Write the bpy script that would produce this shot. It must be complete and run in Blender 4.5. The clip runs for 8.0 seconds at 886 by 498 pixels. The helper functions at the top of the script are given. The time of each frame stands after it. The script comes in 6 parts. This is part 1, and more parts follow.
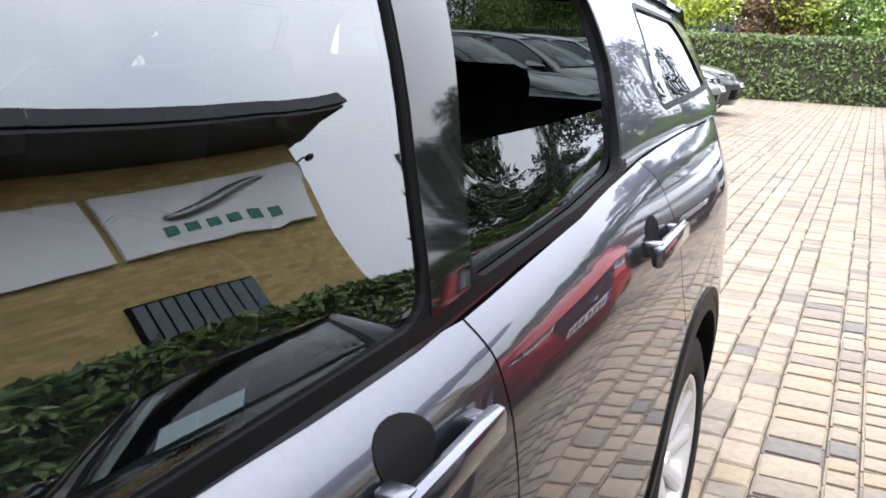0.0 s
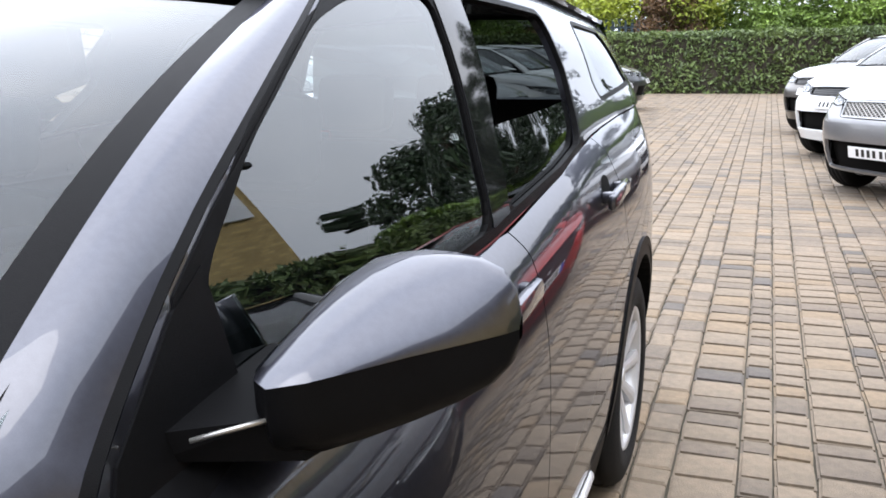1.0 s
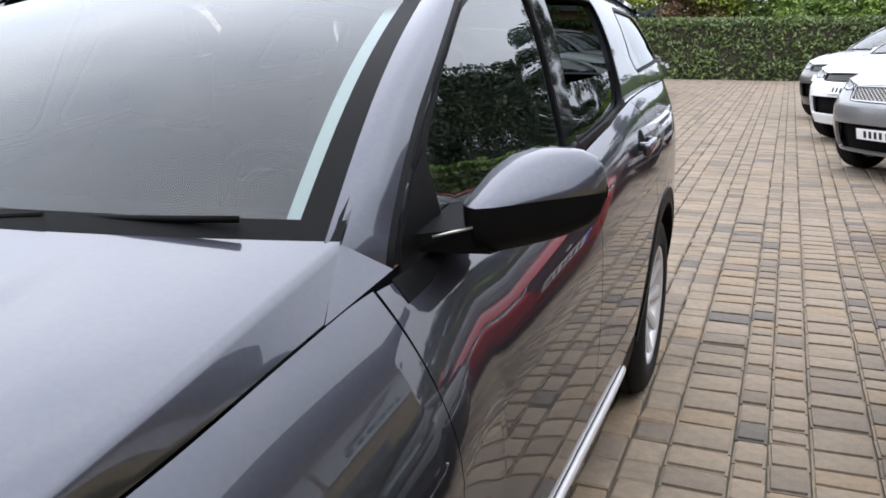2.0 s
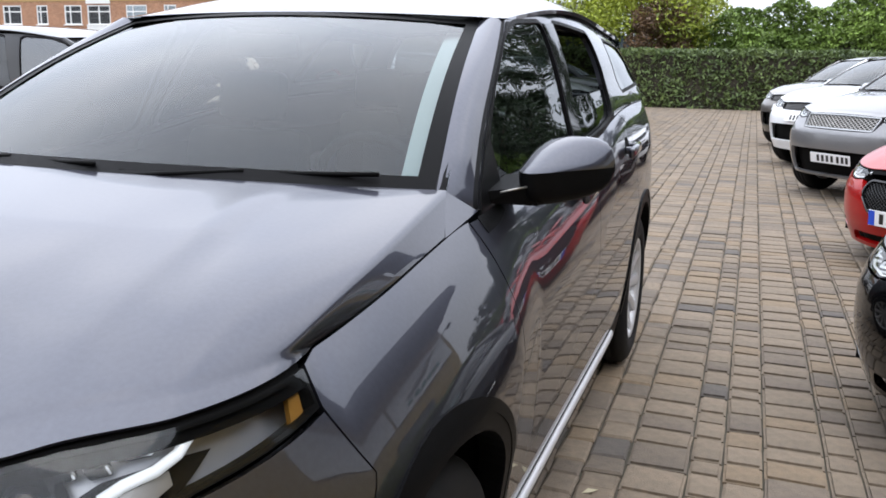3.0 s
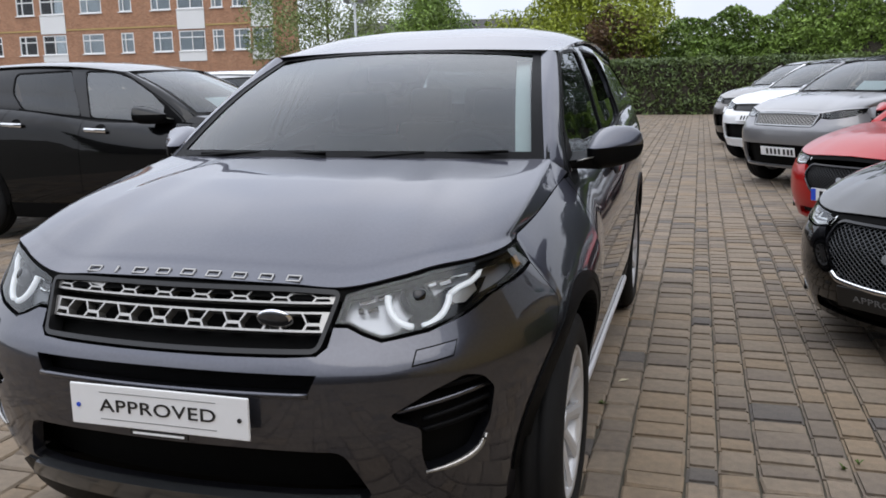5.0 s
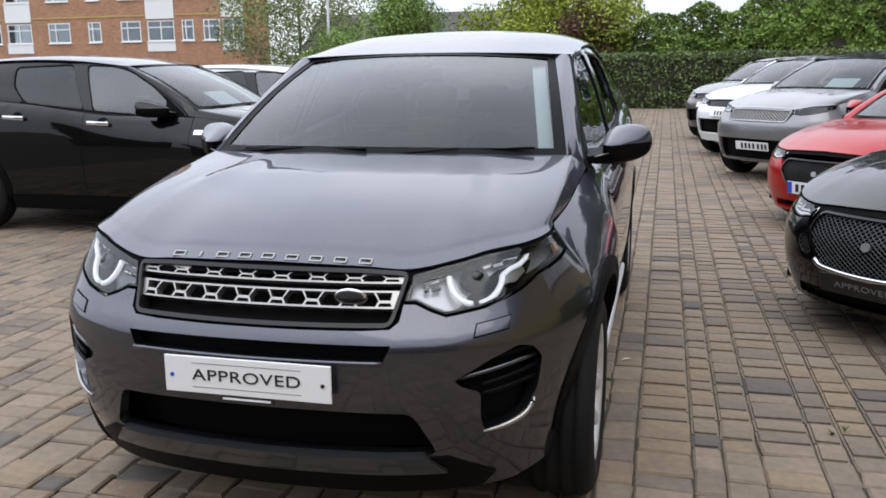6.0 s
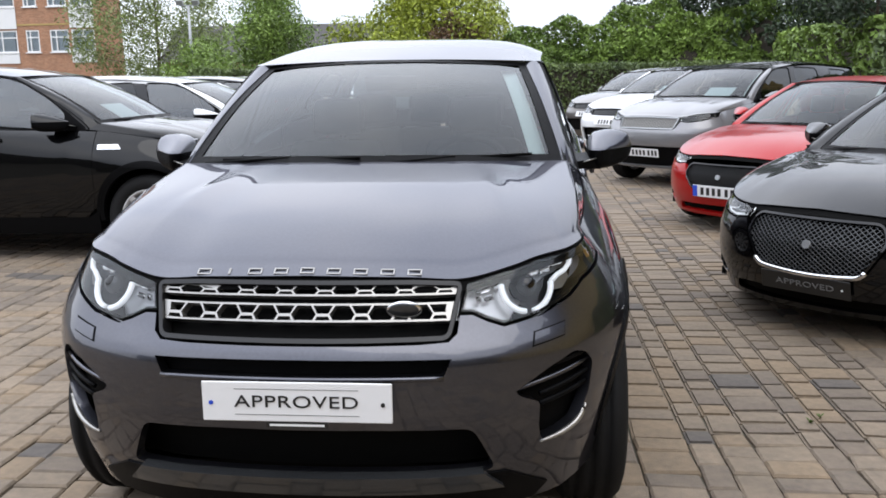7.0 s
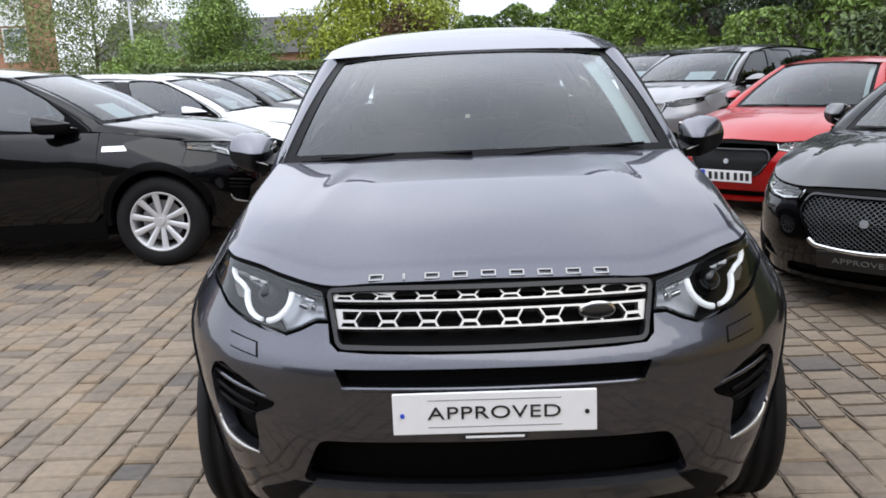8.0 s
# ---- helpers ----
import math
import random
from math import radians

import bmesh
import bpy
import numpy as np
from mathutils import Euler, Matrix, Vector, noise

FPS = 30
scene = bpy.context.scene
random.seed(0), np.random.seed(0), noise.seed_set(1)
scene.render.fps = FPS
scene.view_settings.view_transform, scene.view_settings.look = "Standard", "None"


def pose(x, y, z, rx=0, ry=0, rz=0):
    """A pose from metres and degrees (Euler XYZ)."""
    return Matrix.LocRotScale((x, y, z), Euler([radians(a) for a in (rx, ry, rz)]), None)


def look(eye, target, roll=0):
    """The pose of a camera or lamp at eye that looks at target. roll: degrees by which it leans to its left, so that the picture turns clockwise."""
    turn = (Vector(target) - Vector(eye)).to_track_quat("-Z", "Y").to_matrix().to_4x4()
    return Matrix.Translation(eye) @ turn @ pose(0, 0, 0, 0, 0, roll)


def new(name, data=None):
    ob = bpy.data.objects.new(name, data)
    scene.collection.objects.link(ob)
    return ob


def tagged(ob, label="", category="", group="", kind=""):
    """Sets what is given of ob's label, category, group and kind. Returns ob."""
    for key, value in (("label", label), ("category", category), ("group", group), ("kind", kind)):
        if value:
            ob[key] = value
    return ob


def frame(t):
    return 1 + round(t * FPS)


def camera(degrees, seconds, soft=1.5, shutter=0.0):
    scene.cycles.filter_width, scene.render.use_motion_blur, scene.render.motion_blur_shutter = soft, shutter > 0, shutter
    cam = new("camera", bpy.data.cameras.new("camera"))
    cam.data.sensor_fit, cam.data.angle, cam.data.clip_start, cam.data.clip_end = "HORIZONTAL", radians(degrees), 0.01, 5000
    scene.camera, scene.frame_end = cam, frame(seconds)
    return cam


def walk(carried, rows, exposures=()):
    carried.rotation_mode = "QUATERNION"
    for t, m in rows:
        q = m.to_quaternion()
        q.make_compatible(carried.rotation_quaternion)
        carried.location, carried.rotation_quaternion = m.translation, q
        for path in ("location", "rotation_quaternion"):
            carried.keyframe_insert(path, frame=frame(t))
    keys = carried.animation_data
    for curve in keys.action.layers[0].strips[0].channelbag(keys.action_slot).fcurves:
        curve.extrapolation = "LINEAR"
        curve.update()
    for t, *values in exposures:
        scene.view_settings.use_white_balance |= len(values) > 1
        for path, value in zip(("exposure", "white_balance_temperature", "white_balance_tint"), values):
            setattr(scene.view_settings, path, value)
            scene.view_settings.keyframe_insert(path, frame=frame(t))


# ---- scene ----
cam = camera(54.6, 8.0, soft=1.7)
PATH = [
    (0, (1.258, 1.502, 1.459), (0.413, 3.251, 0.982), 2.4),
    (0.5, (1.292, 1.19, 1.481), (0.492, 2.965, 1.022), 0.3),
    (1, (1.308, 0.863, 1.475), (0.621, 2.687, 1.026), -1.0),
    (1.5, (1.364, 0.518, 1.464), (0.636, 2.321, 0.997), -0.6),
    (1.7, (1.359, 0.396, 1.462), (0.626, 2.189, 0.963), -0.5),
    (2.8, (1.381, -0.352, 1.46), (0.742, 1.497, 1.042), 0.9),
    (3, (1.394, -0.489, 1.449), (0.746, 1.353, 1.02), 1.0),
    (3.5, (1.357, -0.814, 1.455), (0.7, 1.018, 0.992), 1.4),
    (4, (1.335, -1.148, 1.446), (0.758, 0.7, 0.945), -0.6),
    (4.5, (1.344, -1.492, 1.452), (0.786, 0.379, 1.02), -1.3),
    (5, (1.291, -1.802, 1.469), (0.73, 0.076, 1.076), -1.1),
    (5.2, (1.268, -1.889, 1.472), (0.72, -0.018, 1.025), -1.2),
    (6.3, (1.01, -2.208, 1.523), (0.594, -0.294, 1.12), -0.6),
    (6.5, (0.898, -2.222, 1.516), (0.576, -0.291, 1.108), -1.1),
    (7, (0.598, -2.174, 1.497), (0.418, -0.22, 1.108), -0.9),
    (7.5, (0.264, -2.095, 1.503), (0.178, -0.133, 1.126), -1.5),
    (8, (-0.063, -2.093, 1.514), (-0.112, -0.136, 1.101), -2.3),
]
walk(cam, [(t, look(eye, target, roll)) for t, eye, target, roll in PATH],
     [(0, 1.7), (0.5, 1.45), (1, 1.06), (1.5, 0.82), (3, 0.44), (4, 0.03), (5, -0.14), (6.5, 0.2), (8, 0.28)])

# ---- light: overcast sky with a wide, weak sun ----
SUN_UP, SUN_TURN = radians(52), radians(150)
world = bpy.data.worlds.new("overcast_sky")
scene.world = world
world.use_nodes = True
wn, wl = world.node_tree.nodes, world.node_tree.links
wn.clear()
w_out = wn.new("ShaderNodeOutputWorld")
w_bg = wn.new("ShaderNodeBackground")
w_sky = wn.new("ShaderNodeTexSky")
w_sky.sky_type = "NISHITA"
w_sky.sun_disc = False
w_sky.sun_elevation, w_sky.sun_rotation = SUN_UP, SUN_TURN
w_mul = wn.new("ShaderNodeMixRGB")
w_mul.blend_type = "MULTIPLY"
w_mul.inputs[0].default_value = 1.0
w_mul.inputs[2].default_value = (0.10, 0.10, 0.10, 1)
w_tc = wn.new("ShaderNodeTexCoord")
w_cloud = wn.new("ShaderNodeTexNoise")
w_cloud.inputs["Scale"].default_value = 2.2
w_cloud.inputs["Detail"].default_value = 5.0
w_ramp = wn.new("ShaderNodeValToRGB")
w_ramp.color_ramp.elements[0].position, w_ramp.color_ramp.elements[0].color = 0.3, (0.72, 0.78, 0.92, 1)
w_ramp.color_ramp.elements[1].position, w_ramp.color_ramp.elements[1].color = 0.68, (1.02, 1.05, 1.14, 1)
w_mix = wn.new("ShaderNodeMixRGB")
w_mix.inputs[0].default_value = 0.9
wl.new(w_tc.outputs["Generated"], w_cloud.inputs["Vector"])
wl.new(w_cloud.outputs["Fac"], w_ramp.inputs["Fac"])
wl.new(w_sky.outputs["Color"], w_mul.inputs[1])
wl.new(w_mul.outputs["Color"], w_mix.inputs[1])
wl.new(w_ramp.outputs["Color"], w_mix.inputs[2])
wl.new(w_mix.outputs["Color"], w_bg.inputs["Color"])
# an overcast sky is brighter overhead than at the horizon
w_sep, w_up = wn.new("ShaderNodeSeparateXYZ"), wn.new("ShaderNodeMapRange")
w_up.interpolation_type = "SMOOTHSTEP"
w_up.inputs["From Min"].default_value, w_up.inputs["From Max"].default_value = 0.02, 0.75
w_up.inputs["To Min"].default_value, w_up.inputs["To Max"].default_value = 1.1, 2.0
wl.new(w_tc.outputs["Generated"], w_sep.inputs[0])
wl.new(w_sep.outputs["Z"], w_up.inputs["Value"])
# thinner cloud, so a brighter sky, on the side of the flats
w_dot, w_side, w_all = wn.new("ShaderNodeVectorMath"), wn.new("ShaderNodeMapRange"), wn.new("ShaderNodeMath")
w_dot.operation, w_all.operation, w_side.interpolation_type = "DOT_PRODUCT", "MULTIPLY", "SMOOTHSTEP"
w_dot.inputs[1].default_value = (-0.9, 0.3, 0.3)
w_side.inputs["From Min"].default_value, w_side.inputs["From Max"].default_value = -0.5, 0.9
w_side.inputs["To Min"].default_value, w_side.inputs["To Max"].default_value = 0.87, 1.25
wl.new(w_tc.outputs["Generated"], w_dot.inputs[0])
wl.new(w_dot.outputs["Value"], w_side.inputs["Value"])
wl.new(w_up.outputs["Result"], w_all.inputs[0])
wl.new(w_side.outputs["Result"], w_all.inputs[1])
wl.new(w_all.outputs[0], w_bg.inputs["Strength"])
wl.new(w_bg.outputs["Background"], w_out.inputs["Surface"])

sun_data = bpy.data.lights.new("sun", "SUN")
sun_data.energy, sun_data.angle, sun_data.color = 0.9, radians(50), (1.0, 0.97, 0.93)
sun = new("sun", sun_data)
sun.matrix_world = look((0, 0, 30), (-8, 14, 0))


# ---- materials ----
def mat(name, color, rough=0.5, metal=0.0, coat=0.0, var=0.0, scale=20.0, bump=0.0, bscale=80.0, spec=0.5, dark=None, vary=0.0, coord="Object"):
    """A principled surface with noise at two scales in its colour, roughness and relief; vary changes it from piece to piece."""
    m = bpy.data.materials.new(name)
    m.use_nodes = True
    n, l = m.node_tree.nodes, m.node_tree.links
    b = n["Principled BSDF"]
    b.inputs["Roughness"].default_value, b.inputs["Metallic"].default_value = rough, metal
    b.inputs["Specular IOR Level"].default_value = spec
    b.inputs["Coat Weight"].default_value, b.inputs["Coat Roughness"].default_value = coat, 0.03
    c = (*color, 1)
    b.inputs["Base Color"].default_value = c
    m.diffuse_color = c
    tc = n.new("ShaderNodeTexCoord")
    if var or vary:
        d = (*(dark or [q * 0.45 for q in color]), 1)
        small, large = n.new("ShaderNodeTexNoise"), n.new("ShaderNodeTexNoise")
        small.inputs["Scale"].default_value, large.inputs["Scale"].default_value = scale, scale * 0.12
        small.inputs["Detail"].default_value = 4.0
        for q in (small, large):
            l.new(tc.outputs[coord], q.inputs["Vector"])
        add = n.new("ShaderNodeMath")
        add.operation = "MULTIPLY_ADD"
        add.inputs[1].default_value = 0.5
        half = n.new("ShaderNodeMath")
        half.operation = "MULTIPLY"
        half.inputs[1].default_value = 0.5
        l.new(large.outputs["Fac"], half.inputs[0])
        l.new(small.outputs["Fac"], add.inputs[0])
        l.new(half.outputs[0], add.inputs[2])
        ramp = n.new("ShaderNodeMapRange")
        ramp.inputs["From Min"].default_value, ramp.inputs["From Max"].default_value = 0.35, 0.65
        ramp.inputs["To Max"].default_value = var
        l.new(add.outputs[0], ramp.inputs["Value"])
        mix = n.new("ShaderNodeMixRGB")
        mix.inputs[1].default_value, mix.inputs[2].default_value = c, d
        l.new(ramp.outputs["Result"], mix.inputs[0])
        l.new(mix.outputs[0], b.inputs["Base Color"])
        if vary:
            info = n.new("ShaderNodeNewGeometry")
            hsv = n.new("ShaderNodeHueSaturation")
            mr = n.new("ShaderNodeMapRange")
            mr.inputs["To Min"].default_value, mr.inputs["To Max"].default_value = 1 - vary, 1 + vary
            l.new(info.outputs["Random Per Island"], mr.inputs["Value"])
            l.new(mr.outputs["Result"], hsv.inputs["Value"])
            l.new(mix.outputs[0], hsv.inputs["Color"])
            l.new(hsv.outputs["Color"], b.inputs["Base Color"])
    if bump:
        bn, bp = n.new("ShaderNodeTexNoise"), n.new("ShaderNodeBump")
        bn.inputs["Scale"].default_value, bn.inputs["Detail"].default_value = bscale, 5.0
        bp.inputs["Strength"].default_value, bp.inputs["Distance"].default_value = bump, 0.01
        l.new(tc.outputs[coord], bn.inputs["Vector"])
        l.new(bn.outputs["Fac"], bp.inputs["Height"])
        l.new(bp.outputs["Normal"], b.inputs["Normal"])
    return m


def glass(name, tint, ior=1.52):
    """A clear or tinted pane: light passes straight through, Fresnel drives the gloss."""
    m = bpy.data.materials.new(name)
    m.use_nodes = True
    n, l = m.node_tree.nodes, m.node_tree.links
    n.clear()
    out, mx = n.new("ShaderNodeOutputMaterial"), n.new("ShaderNodeMixShader")
    tr, gl, fr = n.new("ShaderNodeBsdfTransparent"), n.new("ShaderNodeBsdfGlossy"), n.new("ShaderNodeFresnel")
    tr.inputs["Color"].default_value = (*tint, 1)
    gl.inputs["Roughness"].default_value = 0.004
    gl.inputs["Color"].default_value = (0.97, 0.99, 1.0, 1)
    fr.inputs["IOR"].default_value = ior
    l.new(fr.outputs[0], mx.inputs[0])
    l.new(tr.outputs[0], mx.inputs[1])
    l.new(gl.outputs[0], mx.inputs[2])
    l.new(mx.outputs[0], out.inputs["Surface"])
    return m


def paint(name, color, metal=0.6, rough=0.32, flake=0.25):
    """Clear-coated metallic car paint with fine flake."""
    m = mat(name, color, rough, metal, coat=1.0, var=flake, scale=900.0, bump=0.0, spec=0.1)
    m.node_tree.nodes["Principled BSDF"].inputs["Coat Roughness"].default_value = 0.022
    return m


M_GREY = paint("grey_metallic_paint", (0.074, 0.076, 0.092), 1.0, 0.36)
M_GREY.node_tree.nodes["Principled BSDF"].inputs["Coat IOR"].default_value = 1.56
M_GREY.node_tree.nodes["Principled BSDF"].inputs["Specular Tint"].default_value = (0.62, 0.62, 0.66, 1)
M_BLACK = paint("black_paint", (0.002, 0.002, 0.0024), 0.0, 0.3)
M_BLACK.node_tree.nodes["Principled BSDF"].inputs["Coat IOR"].default_value = 1.4
M_BLACK.node_tree.nodes["Principled BSDF"].inputs["Specular IOR Level"].default_value = 0.03
M_WHITE = paint("white_paint", (0.78, 0.79, 0.8), 0.0, 0.35, 0.04)
M_SILVER = paint("silver_metallic_paint", (0.30, 0.30, 0.31), 0.6, 0.34)
M_RED = paint("red_paint", (0.36, 0.006, 0.006), 0.2, 0.3)
M_RED.node_tree.nodes["Principled BSDF"].inputs["Coat Weight"].default_value = 0.6
M_PEWTER = paint("pewter_grey_paint", (0.22, 0.22, 0.225), 0.6, 0.34)
M_CHAR = paint("dark_metallic_paint", (0.055, 0.058, 0.062), 0.6, 0.34)
M_TAUPE = paint("bronze_grey_paint", (0.12, 0.11, 0.10), 0.6, 0.34)
M_PLASTIC = mat("black_textured_plastic", (0.004, 0.004, 0.0044), 0.42, var=0.4, scale=200, bump=0.15, bscale=900, spec=0.06)
M_GLOSSBLACK = mat("gloss_black_plastic", (0.004, 0.004, 0.0045), 0.05, var=0.2, scale=60)
# near-black for matt dark parts, and for shade painted into gaps and openings
M_VOID = mat("dark_parts_and_gap_shade", (0.004, 0.004, 0.004), 0.8, var=0.3, scale=30, spec=0.1)
M_RUBBER = mat("tyre_rubber", (0.008, 0.008, 0.0085), 0.75, var=0.5, scale=60, bump=0.2, bscale=300, spec=0.25)
M_ALLOY = mat("silver_alloy", (0.60, 0.60, 0.61), 0.34, 0.35, var=0.12, scale=80)
M_CHROME = mat("chrome", (0.82, 0.82, 0.83), 0.08, 1.0, var=0.05, scale=30)
M_SATIN = mat("satin_silver_trim", (0.38, 0.37, 0.35), 0.32, 0.8, var=0.1, scale=90)
M_SURROUND = mat("dark_grey_grille_surround", (0.012, 0.012, 0.013), 0.4, var=0.2, scale=90, spec=0.4)
M_DRL = mat("white_light_guide", (0.85, 0.88, 0.9), 0.15, var=0.08, scale=50)
M_DRL.node_tree.nodes["Principled BSDF"].inputs["Emission Color"].default_value = (0.9, 0.95, 1.0, 1)
M_DRL.node_tree.nodes["Principled BSDF"].inputs["Emission Strength"].default_value = 0.3
M_LAMPGREY = mat("lamp_reflector_grey", (0.40, 0.41, 0.43), 0.34, 0.6, var=0.2, scale=25)
M_AMBER = mat("amber_lens", (0.30, 0.15, 0.03), 0.2, var=0.2, scale=60)
M_TAILRED = mat("red_lens", (0.35, 0.01, 0.01), 0.12, var=0.2, scale=60)
M_PLATE = mat("white_plate_plastic", (0.74, 0.74, 0.74), 0.35, var=0.05, scale=30)
M_INK = mat("black_plate_ink", (0.012, 0.012, 0.012), 0.4, var=0.1, scale=50)
M_GREYINK = mat("grey_plate_line", (0.16, 0.16, 0.16), 0.4, var=0.1, scale=50)
M_BLUE = mat("blue_plate_band", (0.02, 0.07, 0.5), 0.35, var=0.1, scale=50)
M_CABIN = mat("dark_cabin_fabric", (0.008, 0.0085, 0.0095), 0.8, var=0.4, scale=60, bump=0.03, bscale=300, spec=0.1)
M_PAPER = mat("pale_card", (0.72, 0.75, 0.76), 0.6, var=0.06, scale=30)
M_LINING = mat("pale_pillar_lining", (0.78, 0.80, 0.79), 0.75, var=0.1, scale=60)
M_GLASS = glass("windscreen_glass", (0.58, 0.66, 0.66), ior=1.54)
M_TINT = glass("dark_tinted_glass", (0.07, 0.08, 0.08), ior=1.6)
M_SIDEGLASS = glass("side_glass", (0.42, 0.48, 0.48), ior=2.1)
M_LENS = glass("clear_lamp_lens", (0.95, 0.96, 0.97), ior=1.5)
M_LEAF = mat("hedge_leaf", (0.14, 0.19, 0.055), 0.5, var=0.7, scale=3.0, dark=(0.035, 0.065, 0.022), vary=0.5, coord="Object")
M_IVY = mat("ivy_leaf", (0.22, 0.32, 0.06), 0.45, var=0.7, scale=1.5, dark=(0.05, 0.10, 0.02), vary=0.5)
M_LIME = mat("yellow_green_leaf", (0.32, 0.37, 0.03), 0.5, var=0.6, scale=1.5, dark=(0.07, 0.11, 0.02), vary=0.45)
M_RUST = mat("bronze_leaf", (0.13, 0.07, 0.03), 0.5, var=0.6, scale=1.5, dark=(0.04, 0.025, 0.015), vary=0.4)
M_FIR = mat("conifer_leaf", (0.21, 0.26, 0.075), 0.5, var=0.7, scale=2.0, dark=(0.08, 0.12, 0.04), vary=0.3)
M_DARKLEAF = mat("dark_tree_leaf", (0.035, 0.06, 0.025), 0.5, var=0.6, scale=2.0, dark=(0.01, 0.02, 0.008), vary=0.5)
M_BARK = mat("bark", (0.11, 0.08, 0.055), 0.9, var=0.7, scale=12, bump=0.6, bscale=40)
M_SOIL = mat("leaf_litter_soil", (0.05, 0.042, 0.03), 0.95, var=0.6, scale=6, bump=0.5, bscale=30)
M_JOINT = mat("sandy_joint", (0.085, 0.072, 0.055), 0.95, var=0.6, scale=25, bump=0.5, bscale=120, dark=(0.05, 0.052, 0.03))
M_ASPHALT = mat("asphalt", (0.06, 0.06, 0.06), 0.9, var=0.4, scale=20, bump=0.4, bscale=200)
M_FENCE = mat("blue_grey_fence_paint", (0.07, 0.10, 0.12), 0.7, var=0.4, scale=15)
M_FLATBRICK = mat("red_brown_brick", (0.42, 0.215, 0.125), 0.85, var=0.6, scale=9, dark=(0.27, 0.135, 0.08), bump=0.2, bscale=60)
M_YELLOWBRICK = mat("yellow_stock_brick", (0.54, 0.39, 0.15), 0.85, var=0.55, scale=6, dark=(0.36, 0.25, 0.09), bump=0.2, bscale=60)
M_WPAINT = mat("white_frame_paint", (0.8, 0.8, 0.79), 0.5, var=0.08, scale=8)
M_WINDOW = glass("house_window_glass", (0.8, 0.84, 0.86), ior=1.55)
M_ROOM = mat("dim_room", (0.22, 0.23, 0.24), 0.9, var=0.5, scale=2)
M_CURTAIN = mat("net_curtain", (0.72, 0.74, 0.75), 0.9, var=0.2, scale=8)
M_ROOFING = mat("dark_roof_tile", (0.085, 0.08, 0.078), 0.85, var=0.5, scale=8)
M_FASCIA = mat("dark_grey_fascia", (0.045, 0.047, 0.05), 0.6, var=0.3, scale=5)
M_SIGN = mat("pale_sign_panel", (0.82, 0.83, 0.84), 0.4, var=0.06, scale=3)
M_GREENINK = mat("green_sign_ink", (0.02, 0.18, 0.14), 0.4, var=0.1, scale=10)
M_STEEL = mat("galvanised_steel", (0.4, 0.41, 0.42), 0.45, 0.7, var=0.25, scale=12)
M_SHUTTER = mat("grey_louvre", (0.12, 0.14, 0.16), 0.5, var=0.3, scale=6)


def brickwork(m, axes, tone):
    """Courses of brick with paler mortar, laid over a plain brick material."""
    n, l = m.node_tree.nodes, m.node_tree.links
    b = n["Principled BSDF"]
    base = b.inputs["Base Color"].links[0].from_socket
    tc, sep, com, br = n.new("ShaderNodeTexCoord"), n.new("ShaderNodeSeparateXYZ"), n.new("ShaderNodeCombineXYZ"), n.new("ShaderNodeTexBrick")
    l.new(tc.outputs["Object"], sep.inputs[0])
    l.new(sep.outputs[axes[0]], com.inputs[0])
    l.new(sep.outputs[axes[1]], com.inputs[1])
    l.new(com.outputs[0], br.inputs["Vector"])
    br.inputs["Scale"].default_value = 1.0
    br.inputs["Brick Width"].default_value, br.inputs["Row Height"].default_value = 0.225, 0.075
    br.inputs["Mortar Size"].default_value = 0.008
    br.inputs["Color1"].default_value, br.inputs["Color2"].default_value, br.inputs["Mortar"].default_value = (1.15, 1.12, 1.1, 1), (0.72, 0.70, 0.68, 1), (*tone, 1)
    mul = n.new("ShaderNodeMixRGB")
    mul.blend_type, mul.inputs[0].default_value = "MULTIPLY", 1.0
    l.new(base, mul.inputs[1])
    l.new(br.outputs["Color"], mul.inputs[2])
    l.new(mul.outputs[0], b.inputs["Base Color"])


brickwork(M_YELLOWBRICK, ("Y", "Z"), (0.75, 0.85, 1.1))
brickwork(M_FLATBRICK, ("X", "Z"), (1.2, 1.5, 1.7))


def paving_material(name, per_object):
    """Tumbled block paving: buff, brown and slate pieces, with grit, stains and relief."""
    m = mat(name, (0.218, 0.181, 0.140), 0.88, var=0.65, scale=26, dark=(0.10, 0.088, 0.075), bump=0.45, bscale=150, coord="Object" if not per_object else "Object")
    n, l = m.node_tree.nodes, m.node_tree.links
    b = n["Principled BSDF"]
    base = b.inputs["Base Color"].links[0].from_socket
    src = n.new("ShaderNodeObjectInfo") if per_object else n.new("ShaderNodeNewGeometry")
    rnd = src.outputs["Random"] if per_object else src.outputs["Random Per Island"]
    ramp = n.new("ShaderNodeValToRGB")
    e = ramp.color_ramp.elements
    ramp.color_ramp.interpolation = "CONSTANT"
    e[0].position, e[0].color = 0.0, (1.04, 0.98, 0.90, 1)
    for p, c in ((0.22, (1.14, 1.07, 0.98, 1)), (0.42, (0.86, 0.82, 0.79, 1)), (0.6, (1.12, 1.0, 0.84, 1)), (0.74, (0.80, 0.77, 0.75, 1)), (0.83, (1.08, 1.02, 0.95, 1))):
        q = e.new(p)
        q.color = c
    e[-1].position, e[-1].color = 0.955, (0.58, 0.60, 0.66, 1)
    mul = n.new("ShaderNodeMixRGB")
    mul.blend_type = "MULTIPLY"
    mul.inputs[0].default_value = 1.0
    l.new(rnd, ramp.inputs["Fac"])
    l.new(base, mul.inputs[1])
    l.new(ramp.outputs["Color"], mul.inputs[2])
    l.new(mul.outputs[0], b.inputs["Base Color"])
    return m


